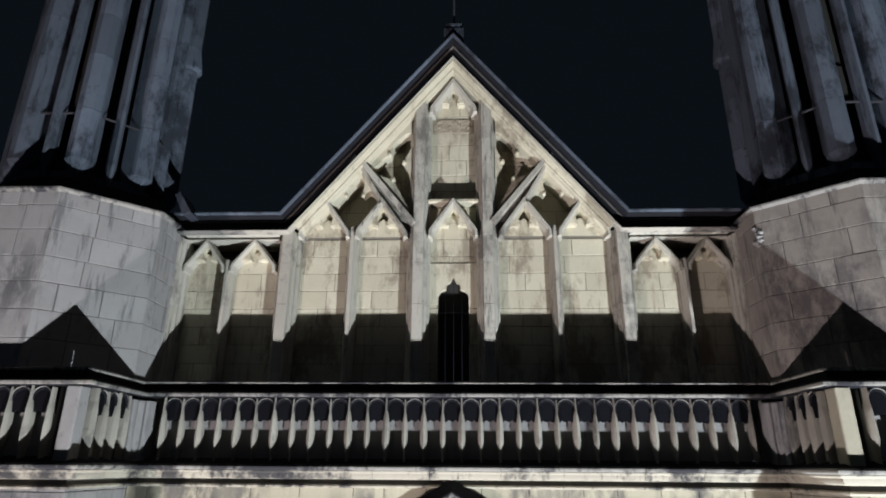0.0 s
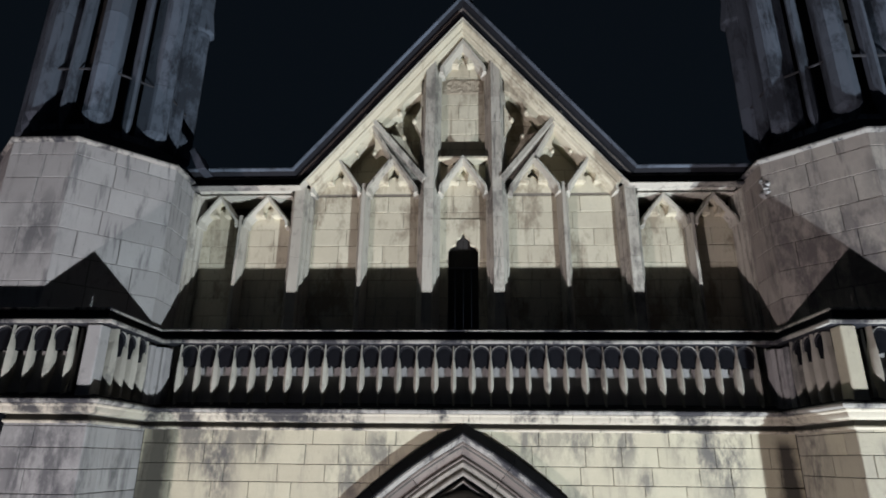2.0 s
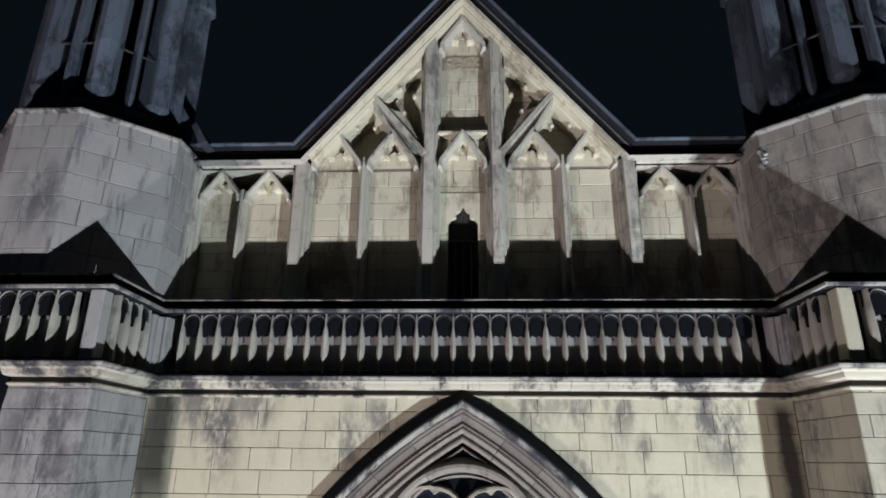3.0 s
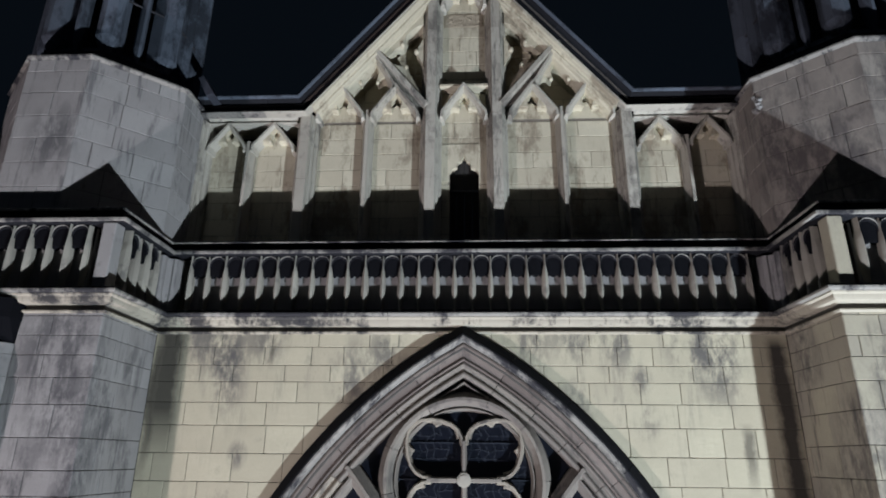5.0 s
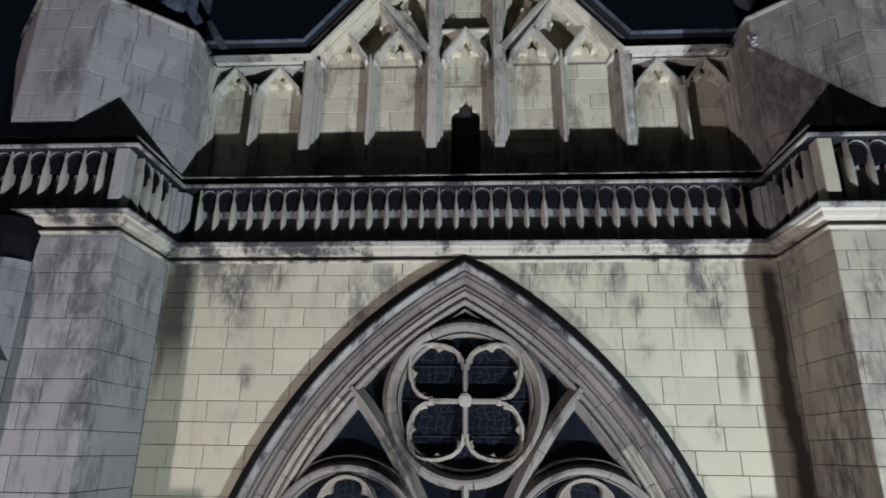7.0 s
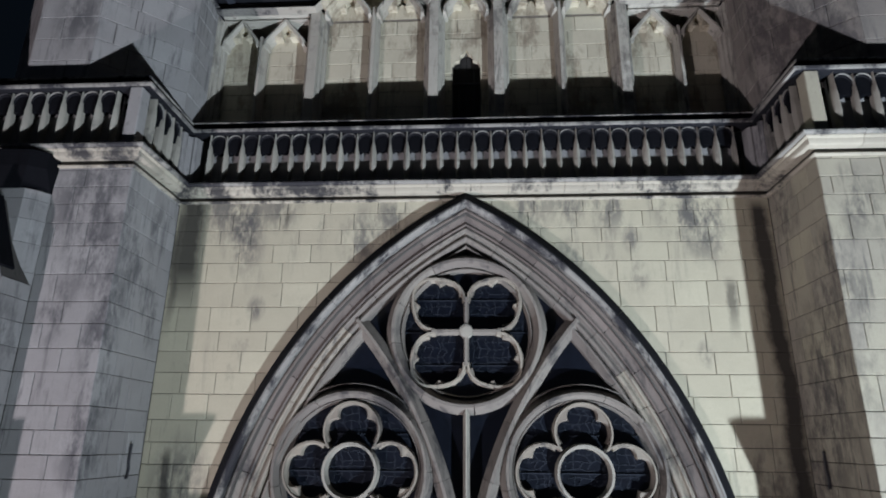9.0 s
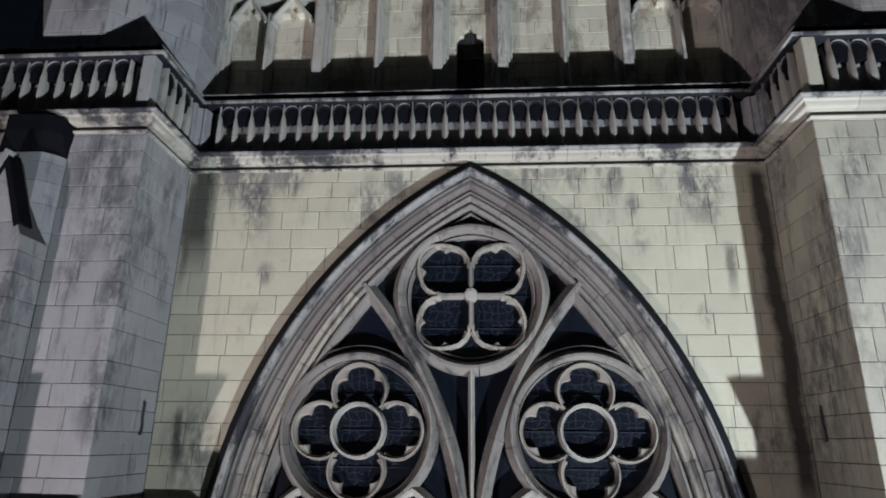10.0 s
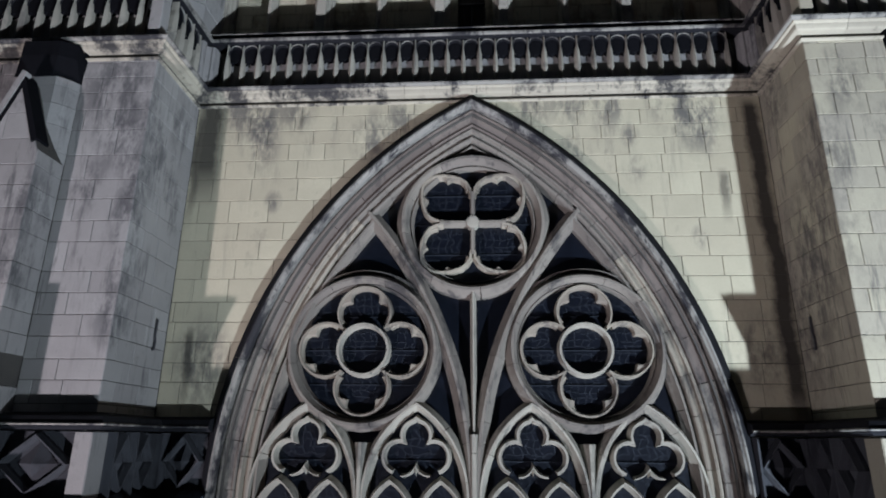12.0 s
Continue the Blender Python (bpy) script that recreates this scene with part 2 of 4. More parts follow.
def sweep(path, prof, closed=False, plane="XZ"):
    """Sweeps a closed profile (offset to the path's left, depth) along a flat path with mitred corners.
    XZ: the path stands upright, depth runs along y; XY: the path lies flat, depth is the height."""
    pts = [Vector(p) for p in path]
    n, k = len(pts), len(prof)
    rings = []
    for i, p in enumerate(pts):
        a = (p - pts[i - 1]) if (i or closed) else None
        b = (pts[(i + 1) % n] - p) if (i < n - 1 or closed) else None
        a, b = (a or b).normalized(), (b or a).normalized()
        na, nb = Vector((-a.y, a.x)), Vector((-b.y, b.x))
        m = (na + nb)
        m = m.normalized() if m.length > 1e-4 else na
        m = m / max(m.dot(na), 0.42)
        rings.append([(p.x + m.x * d, p.y + m.y * d, h) for d, h in prof])
    verts = [(x, h, y) if plane == "XZ" else (x, y, h) for r in rings for x, y, h in r]
    last = n if closed else n - 1
    faces = [[i * k + j, i * k + (j + 1) % k, ((i + 1) % n) * k + (j + 1) % k, ((i + 1) % n) * k + j] for i in range(last) for j in range(k)]
    if not closed:
        faces += [list(range(k))[::-1], list(range((n - 1) * k, n * k))]
    return verts, faces


def along(path, step):
    """The path cut into finer stretches no longer than step."""
    out = [Vector(path[0])]
    for a, b in zip(path, path[1:]):
        a, b = Vector(a), Vector(b)
        n = max(1, int(math.ceil((b - a).length / step)))
        out += [a.lerp(b, (i + 1) / n) for i in range(n)]
    return out


def cut(path, lengths, gap):
    """Splits a path into stretches of about these lengths, with a thin joint between them."""
    pts = [Vector(p) for p in path]
    s = [0.0]
    for a, b in zip(pts, pts[1:]):
        s.append(s[-1] + (b - a).length)

    def at(d):
        for i in range(len(pts) - 1):
            if d <= s[i + 1] or i == len(pts) - 2:
                return pts[i].lerp(pts[i + 1], (d - s[i]) / max(s[i + 1] - s[i], 1e-9))

    # no joint near a sharp bend
    bends = [s[j] for j in range(1, len(pts) - 1) if (pts[j] - pts[j - 1]).angle(pts[j + 1] - pts[j]) > 0.3]
    out, d, i = [], 0.0, 0
    while d < s[-1] - 0.02:
        e = min(d + lengths[i % len(lengths)], s[-1])
        for q in bends:
            if abs(e - q) < 0.55:
                e = min(q + 0.6, s[-1])
        if s[-1] - e < 0.25:
            e = s[-1]
        lo, hi = d + (gap / 2 if d > 0 else 0), e - (gap / 2 if e < s[-1] else 0)
        out.append([at(lo)] + [p for p, q in zip(pts, s) if lo + 1e-3 < q < hi - 1e-3] + [at(hi)])
        d, i = e, i + 1
    return out


def arc(cx, cz, r, a0, a1, n=24):
    return [(cx + r * math.cos(radians(a0 + (a1 - a0) * i / n)), cz + r * math.sin(radians(a0 + (a1 - a0) * i / n))) for i in range(n + 1)]


def bar(w, y0, y1, nose=0.32, slope=0.5):
    """The section of a moulded tracery bar: narrow nose, hollow flanks, square back."""
    h, d = w / 2, (y1 - y0)
    return [(-h * nose, y0), (h * nose, y0), (h * (nose + 0.12), y0 + d * 0.10), (h * 0.72, y0 + d * slope * 0.72), (h, y0 + d * slope), (h, y1),
            (-h, y1), (-h, y0 + d * slope), (-h * 0.72, y0 + d * slope * 0.72), (-h * (nose + 0.12), y0 + d * 0.10)]


# ---- ashlar: every block a piece of its own ----
COURSES = [20.9, 20.62, 20.22, 19.80, 19.40, 18.98, 18.56, 18.14, 17.72, 17.3, 16.88, 16.62, 16.35, 16.065, 15.81, 15.495, 15.155, 14.75, 14.35, 14.035, 13.70, 13.37, 12.98, 12.65, 12.33]
for i in range(14):
    COURSES.append(COURSES[-1] - (0.33, 0.30, 0.34, 0.31)[i % 4])
PIERLINES = [16.62, 16.52, 16.25, 15.98, 15.68, 15.33, 14.91, 14.51, 14.2, 13.86, 13.54, 13.1, 12.79, 12.48, 12.18, 11.87, 11.59, 11.28, 10.97, 10.65, 10.3, 9.95]


def block(outline, at, normal, name, material, parent, depth=0.07, gap=0.009, chamfer=0.005):
    """One dressed block from its outline (along the wall, height), set with its back behind the wall's face."""
    cu = sum(p[0] for p in outline) / len(outline)
    cz = sum(p[1] for p in outline) / len(outline)
    hu = max(abs(p[0] - cu) for p in outline) or 1
    hz = max(abs(p[1] - cz) for p in outline) or 1

    def inset(g):
        return [(cu + (u - cu) * max(0.1, 1 - g / hu), cz + (z - cz) * max(0.1, 1 - g / hz)) for u, z in outline]
    lay = random.uniform(-0.003, 0.004)
    rings = [(inset(gap / 2), -depth), (inset(gap / 2), lay - chamfer), (inset(gap / 2 + chamfer), lay)]
    n = len(outline)
    verts = [Vector(at(u, z)) + Vector(normal) * d for ring, d in rings for u, z in ring]
    faces = [[k * n + i, k * n + (i + 1) % n, (k + 1) * n + (i + 1) % n, (k + 1) * n + i] for k in range(2) for i in range(n)]
    faces.append(list(range(2 * n, 3 * n)))
    return mesh_object(name, verts, faces, material, parent)


def ashlar(parent, material, origin, run, width, z0, z1, seed, lengths=(0.55, 0.98), limit=None, lines=None, quoin=0.0, name="block"):
    """Courses of blocks on an upright face that starts at origin and runs along run; limit(u, z) gives the allowed (from, to) at a height."""
    rng = random.Random(seed)
    run = Vector((run[0], run[1], 0)).normalized()
    normal = Vector((run.y, -run.x, 0))
    at = lambda u, z: Vector((origin[0], origin[1], z)) + run * u
    lines = lines or COURSES
    for k, (top, low) in enumerate(zip(lines, lines[1:])):
        top, low = min(top, z1), max(low, z0)
        if top - low < 0.06:
            continue
        u = -rng.uniform(0.1, 0.6) if not quoin else (-0.001 if k % 2 else -quoin)
        while u < width - 0.02:
            v = u + rng.uniform(*lengths)
            if width - v < 0.28:
                v = width
            a, b = max(u, 0.0), min(v, width)
            u = v
            if b - a < 0.05:
                continue
            spans = [(a, b)] if limit is None else [(max(a, s), min(b, e)) for s, e in limit("spans", low, top)]
            for s, e in spans:
                if e - s < 0.03:
                    continue
                if limit is None:
                    outline = [(s, low), (e, low), (e, top), (s, top)]
                else:
                    steps = [low + (top - low) * i / 6 for i in range(7)]
                    rows = [(z, *limit("at", z, 0.5 * (s + e))) for z in steps]
                    rows = [(z, max(s, f), min(e, t)) for z, f, t in rows]
                    rows = [r for r in rows if r[2] - r[1] > 0.012]
                    if len(rows) < 2:
                        continue
                    outline = [(t, z) for z, f, t in rows] + [(f, z) for z, f, t in rows[::-1]]
                    # leave out the needless points on straight sides
                    keep = []
                    for i, p in enumerate(outline):
                        q, r = Vector(outline[i - 1]), Vector(outline[(i + 1) % len(outline)])
                        if abs((Vector(p) - q).cross(r - Vector(p))) > 1e-5 or (Vector(p) - q).length < 1e-6:
                            keep.append(p)
                    outline = keep
                    if len(outline) < 3:
                        continue
                block(outline, at, normal, name, material, parent)


# ---- plan of the facade ----
PIER_X, PIER_Y, PIER_W = 4.93, -1.50, 1.17      # inner side, front and width of the piers
SPRING, ARCH_C, ARCH_R = 10.0, 3.456, 7.41      # the great arch: springing, centre offset, radius of its hood
TUR_X, TUR_Y = 6.58, 0.36                        # centres of the turrets


def arch_x(z, r=ARCH_R):
    """Half width of the great arch at a height."""
    if z <= SPRING:
        return r - ARCH_C
    d = r * r - (z - SPRING) ** 2
    return max(0.0, math.sqrt(d) - ARCH_C) if d > 0 else 0.0


def great_arch(r, foot, n=26):
    """The arch line from the left foot over the point to the right foot."""
    top = math.acos(ARCH_C / r)
    right = [(r * math.cos(top * i / n) - ARCH_C, SPRING + r * math.sin(top * i / n)) for i in range(n + 1)]
    half = [(r - ARCH_C, foot)] + right if foot < SPRING else right
    return [(-x, z) for x, z in half] + [(x, z) for x, z in half[::-1]][1:]


# ---- ground ----
part("ground", ([(-400, -400, 0), (400, -400, 0), (400, 400, 0), (-400, 400, 0)], [[0, 1, 2, 3]]), EARTH)
tagged(bpy.data.objects["ground"], "dark stone paving in front of the church", "ground", kind="structure")

# ---- the window wall ----
wall = empty("wall_window", "pale limestone ashlar wall round a great traceried window", "wall", kind="structure")
left = [(-5.2, 0.0), (-(ARCH_R - 0.2 - ARCH_C), 0.0)] + [(-arch_x(z, ARCH_R - 0.2), z) for z in [SPRING + 6.2 * i / 24 for i in range(25)]]
peak = SPRING + math.sqrt((ARCH_R - 0.2) ** 2 - ARCH_C ** 2)
half_wall = left + [(0, peak), (0, 16.95), (-5.2, 16.95)]


def slab(outline, y0, y1):
    n = len(outline)
    verts = [(x, y0, z) for x, z in outline] + [(x, y1, z) for x, z in outline]
    faces = [list(range(n)), list(range(n, 2 * n))[::-1]] + [[i, (i + 1) % n, n + (i + 1) % n, n + i] for i in range(n)]
    return verts, faces


part("core", slab(half_wall, 0.012, 0.9), MORTAR, wall)
part("core", slab([(-x, z) for x, z in half_wall], 0.012, 0.9), MORTAR, wall)

# ---- piers ----
BUT_Y, BUT_W = -2.06, 0.90                      # buttress before each pier: front and width
BUT_EAVE, BUT_TOP = 14.74, 15.98                # its steep gablet


def pier(side):
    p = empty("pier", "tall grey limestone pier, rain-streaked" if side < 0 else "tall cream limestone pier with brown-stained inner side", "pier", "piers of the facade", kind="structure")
    plan = [(PIER_X + .012, 0.3), (PIER_X + .012, PIER_Y + .012), (9.6, PIER_Y + .012), (9.6, 0.3)]
    part("core", prism([(side * x, y) for x, y in plan], 0, 16.9), MORTAR, p)
    return p


def buttress(side):
    """A shallow buttress with a steep gablet, and the set-back head behind it."""
    b = empty("buttress", "shallow limestone buttress with a steep black-crusted gablet", "buttress", "buttresses before the piers", kind="structure")
    x0, x1 = PIER_X + PIER_W, PIER_X + PIER_W + BUT_W
    xm = 0.5 * (x0 + x1)
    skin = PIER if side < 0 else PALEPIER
    flip = lambda pts: [(side * x, z) for x, z in pts]
    house = [(x0 + .012, 11.5), (x1, 11.5), (x1, BUT_EAVE), (xm, BUT_TOP - 0.05), (x0 + .012, BUT_EAVE)]
    part("core", slab(flip(house), BUT_Y + .012, PIER_Y + 0.1), MORTAR, b)
    part("lower_stage", box(min(side * x0, side * 7.6), max(side * x0, side * 7.6), -2.62, PIER_Y + 0.1, 0.0, 11.5, 0.02), skin, b)
    part("weathering", loft([(flip([(x0, -2.62), (7.6, -2.62), (7.6, -1.9), (x0, -1.9)]), 11.5), (flip([(x0 + 0.02, -2.07), (7.58, -2.07), (7.58, -1.9), (x0 + 0.02, -1.9)]), 11.95)]), CRUSTSHADE, b)
    # steep roof of the gablet and its pale front coping
    roof = [(x0 + 0.035, BUT_EAVE + 0.16), (x0 + 0.11, BUT_EAVE + 0.10), (xm, BUT_TOP - 0.22), (x1 - 0.06, BUT_EAVE - 0.02), (x1 + 0.03, BUT_EAVE - 0.02), (xm, BUT_TOP)]
    part("gablet_roof", slab(flip(roof), BUT_Y - 0.03, PIER_Y - 0.33), SOOTSHADE, b)
    edge = [(x1 + 0.035, BUT_EAVE - 0.03), (xm, BUT_TOP + 0.02)]
    for piece in cut(flip(edge), (0.5, 0.6), 0.005):
        part("coping_stone", sweep(piece, [(-0.05, BUT_Y - 0.05), (0.03, BUT_Y - 0.05), (0.03, BUT_Y + 0.06), (-0.05, BUT_Y + 0.06)]), skin, b)
    # set-back head under the string course, splayed towards the pier
    head = [(x0 + 0.005, PIER_Y + 0.05), (x0 + 0.005, PIER_Y - 0.01), (x0 + 0.10, PIER_Y - 0.16), (x0 + 0.22, PIER_Y - 0.26), (x1, PIER_Y - 0.26), (x1, PIER_Y + 0.05)]
    z = BUT_EAVE
    for e in (14.91, 15.33, 15.68, 15.98, 16.13):
        part("head_stone", prism(flip(head), z + 0.003, e - 0.003), skin, b)
        z = e
    lip = [(x0 - 0.03, PIER_Y + 0.05), (x0 - 0.03, PIER_Y - 0.02), (x0 + 0.02, PIER_Y - 0.18), (x0 + 0.22, PIER_Y - 0.32), (x1 - 0.1, PIER_Y - 0.34), (x1 - 0.1, PIER_Y + 0.05)]
    low = [(x0 + 0.01, PIER_Y + 0.05), (x0 + 0.01, PIER_Y - 0.005), (x0 + 0.2, PIER_Y - 0.16), (x0 + 0.30, PIER_Y - 0.26), (x1, PIER_Y - 0.26), (x1, PIER_Y + 0.05)]
    # black block put where the buttress head's shadow falls across the string
    part("corbel", loft([(flip(low), 16.13), (flip(lip), 16.46), (flip(lip), 16.72)]), SOOTSHADE, b)
    return b


piers = {s: pier(s) for s in (-1, 1)}
buttresses = {s: buttress(s) for s in (-1, 1)}

# ---- turrets ----
def octagon(cx, cy, a):
    s = a * math.tan(math.pi / 8)
    return [(cx + x, cy + y) for x, y in ((-s, -a), (s, -a), (a, -s), (a, s), (s, a), (-s, a), (-a, s), (-a, -s))]


def turret_plan(side, grow):
    """Outline of a turret: a narrow front, long splays and flat flanks."""
    f, a, b, d = 0.52 + 0.41 * grow, 1.71 + grow, 1.64 + grow, 0.68 + 0.41 * grow
    return [(side * TUR_X + x, TUR_Y + y) for x, y in ((-f, -a), (f, -a), (b, -d), (b, d), (f, a), (-f, a), (-b, d), (-b, -d))]


turrets = {}
for s in (-1, 1):
    t = empty("turret", "octagonal limestone stair turret under an open lantern", "turret", "turrets beside the gable", kind="structure")
    turrets[s] = t
    part("core", prism(turret_plan(s, -0.012), 18.0, 20.920), MORTAR, t)
    part("base", prism(turret_plan(s, -0.24), 16.9, 18.0), PIER if s < 0 else TURRETSTONE, t)
    part("cornice", loft([(turret_plan(s, -.02), 20.820), (turret_plan(s, .03), 20.865), (turret_plan(s, .05), 20.875),
                          (turret_plan(s, .05), 20.905), (turret_plan(s, .02), 20.920)]), LEDGE, t)
    part("weathering", loft([(turret_plan(s, .02), 20.910), (turret_plan(s, -0.32), 21.250), (turret_plan(s, -0.5), 21.320)]), CRUSTSHADE, t)

# ---- string course under the balustrade ----
XO, YO = 20.0, PIER_Y
front = [(-XO, YO), (-PIER_X, YO), (-PIER_X, 0.0), (PIER_X, 0.0), (PIER_X, YO), (XO, YO)]
# offset to the path's left is inward, so outward steps are negative
STRING = [(0.1, 16.55), (0.0, 16.55), (-0.035, 16.562), (-0.045, 16.58), (-0.035, 16.598), (0.06, 16.605), (0.06, 16.665), (-0.09, 16.675), (-0.125, 16.69), (-0.14, 16.72), (-0.15, 16.755), (-0.185, 16.775), (-0.19, 16.79), (0.1, 16.80)]
UPPER = [(0.1, 16.79), (-0.17, 16.792), (-0.21, 16.80), (-0.235, 16.82), (-0.24, 16.845), (-0.225, 16.865), (-0.19, 16.875), (0.1, 16.95)]
RAIL = [(0.20, 17.86), (-0.10, 17.86), (-0.13, 17.872), (-0.155, 17.88), (-0.16, 17.91), (-0.135, 17.93), (-0.02, 17.985), (-0.02, 18.055), (-0.05, 18.07), (-0.06, 18.09), (-0.045, 18.11), (0.12, 18.12), (0.20, 18.07)]
string = empty("string_course", "bright moulded limestone string course with black weathering", "cornice", kind="structure")
for piece in cut(front, (1.05, 0.92, 1.18, 0.85), 0.006):
    part("string_stone", sweep(piece, STRING, plane="XY"), STRINGSTONE, string)
    part("upper_roll", sweep(piece, UPPER, plane="XY"), LEDGE, string, "black-stained roll at the top of the moulding")
    part("weathering", sweep(piece, [(0.1, 16.90), (-0.18, 16.872), (-0.195, 16.882), (0.1, 16.958)], plane="XY"), CRUSTSHADE, string, "black crusted top of the moulding")

# ---- the gable ----
GY = 0.77
EAVE, APEX, RUN = 21.16, 25.0, 3.12
SLOPE = (APEX - EAVE) / RUN
gable = empty("wall_gable", "cream limestone gable with blind tracery and a small door", "gable", kind="structure")
outline = [(-5.3, 17.0), (-0.27, 17.0), (-0.27, 20.14), (0, 20.14), (0, APEX - 0.35), (-0.8, APEX - 0.35 - 0.8 * SLOPE), (-0.8, EAVE - 0.3), (-3.0, EAVE - 0.3), (-3.0, 20.16), (-5.3, 20.16)]
part("core", slab(outline, GY + 0.012, GY + 0.6), GABLECORE, gable)
part("core", slab([(-x, z) for x, z in outline], GY + 0.012, GY + 0.6), GABLECORE, gable)
# the upper panels lie deeper than the rest
DEEP = 0.27
for s in (-1, 1):
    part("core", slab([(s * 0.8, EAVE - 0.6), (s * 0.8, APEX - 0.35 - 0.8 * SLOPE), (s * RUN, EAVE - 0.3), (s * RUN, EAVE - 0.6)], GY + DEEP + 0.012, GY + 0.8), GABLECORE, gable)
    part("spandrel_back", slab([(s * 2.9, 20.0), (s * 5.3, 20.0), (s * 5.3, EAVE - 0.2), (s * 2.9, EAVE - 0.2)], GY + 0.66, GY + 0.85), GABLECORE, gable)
rake = [(5.3, EAVE), (RUN, EAVE), (0, APEX), (-RUN, EAVE), (-5.3, EAVE)]
COPING = [(0.33, 0.45), (0.31, 0.42), (0.29, 0.44), (0.15, 0.44), (0.10, 0.40), (0.03, 0.34), (0.0, 0.33), (-0.03, 0.60), (-0.03, 1.4), (0.33, 1.4)]
LIP = [(0.38, 0.45), (0.378, 0.27), (0.37, 0.25), (0.36, 0.25), (0.352, 0.28), (0.348, 0.33), (0.338, 0.33), (0.328, 0.34), (0.32, 0.45)]
ROLL = [(0.035, 0.36), (0.03, 0.30), (0.02, 0.275), (0.0, 0.275), (-0.012, 0.30), (-0.012, 0.36)]
FILLET = [(0.155, 0.46), (0.15, 0.415), (0.138, 0.405), (0.126, 0.41), (0.12, 0.46)]
for piece in cut(rake, (1.25, 1.1, 1.4), 0.006):
    # crust and the shade of the coping's hollow in one black
    part("coping_stone", sweep(piece, COPING), CRUSTSHADE, gable)
    for mould, skin in ((LIP, GABLEBAR), (ROLL, GREY), (FILLET, SOOTY)):
        level = abs(piece[0].y - piece[-1].y) < 0.01
        part("moulding", sweep(piece, mould), LEDGE if level and skin is GABLEBAR else skin, gable)

# ---- the great window ----
window = empty("window_1", "pointed Gothic church window with stone tracery and dark leaded glass", "window", kind="structure")
HOOD = [(0.30, 0.05), (0.275, -0.12), (0.285, -0.17), (0.31, -0.185), (0.33, -0.215), (0.355, -0.21), (0.36, 0.05)]
HOODTOP = [(0.358, 0.05), (0.353, -0.205), (0.38, -0.20), (0.50, -0.07), (0.525, -0.03), (0.53, 0.05)]
OUTER = [(0.30, 0.04), (0.275, -0.01), (0.25, -0.015), (0.235, 0.01), (0.225, 0.06), (0.20, 0.095), (0.16, 0.12), (0.12, 0.135), (0.10, 0.13), (0.09, 0.105), (0.075, 0.10), (0.06, 0.12), (0.055, 0.60), (0.30, 0.60)]
INNER = [(0.06, 0.19), (0.045, 0.145), (0.02, 0.13), (-0.005, 0.145), (-0.015, 0.20), (-0.045, 0.235), (-0.065, 0.215), (-0.08, 0.18), (-0.105, 0.17), (-0.13, 0.185), (-0.145, 0.23), (-0.15, 0.60), (0.06, 0.60)]
line = great_arch(7.0, 5.0)
for piece in cut(line, (0.74, 0.66, 0.81, 0.7), 0.009):
    part("voussoir", sweep(piece, OUTER), SOOTY if piece[0].y > 12.2 else CARVED, window)
for piece in cut(line, (0.62, 0.78, 0.7), 0.009):
    part("inner_voussoir", sweep(piece, INNER), CARVED if piece[0].y > 14.0 else PALEARCH, window)
for piece in cut(line, (0.98, 1.12, 0.9), 0.006):
    part("hood_stone", sweep(piece, HOOD), LEDGE, window)
    # outer slope of the hood: crust and its unlit side share this black
    part("hood_weathering", sweep(piece, HOODTOP), CRUSTSHADE, window)


PALE_PARTS = ("light_head", "trefoil", "small_light", "eye", "mullion")


def tracery(name, path, w, y0, closed=False, y1=0.55, nose=0.18):
    """A moulded bar of tracery, jointed into stones where it is stout."""
    skin = RAILSTONE if name in PALE_PARTS else PALEARCH if name == "foil" else CARVED
    if w < 0.15:
        return part(name, sweep(path, bar(w, y0, y1, nose), closed), skin, window)
    for piece in cut(list(path) + ([path[0]] if closed else []), (0.82, 0.66, 0.95), 0.008):
        stone_part = part(name, sweep(piece, bar(w, y0, y1, nose)), skin, window)
    return stone_part


def cusps(cx, cz, r, facing, y0, y1):
    """A thin stone web inside a lobe, cut to three small foils with two pointed cusps."""
    angles = [facing - 116 + 232 * i / 46 for i in range(47)]

    def depth(a):
        off = abs(a - facing)
        tip = max(0.0, 1 - abs(off - 52) / 24)
        end = max(0.0, (off - 96) / 20)
        return 0.012 + 0.115 * tip ** 1.6 + 0.03 * end
    rings = []
    for grow, y in ((0.018, y0), (0.0, y0 + 0.04), (0.0, y1)):
        rings.append([(cx + (r - depth(a) + grow) * math.cos(radians(a)), y, cz + (r - depth(a) + grow) * math.sin(radians(a))) for a in angles])
    back = [[(cx + (r + 0.03) * math.cos(radians(a)), y, cz + (r + 0.03) * math.sin(radians(a))) for a in angles] for y in (y0, y1)]
    loops = [back[0]] + rings + [back[1]]
    n = len(angles)
    verts = [v for ring in loops for v in ring]
    faces = [[k * n + i, k * n + i + 1, (k + 1) * n + i + 1, (k + 1) * n + i] for k in range(len(loops) - 1) for i in range(n - 1)]
    faces += [[k * n for k in range(len(loops))], [k * n + n - 1 for k in range(len(loops))][::-1]]
    return part("cusp", (verts, faces), PALEARCH, window)


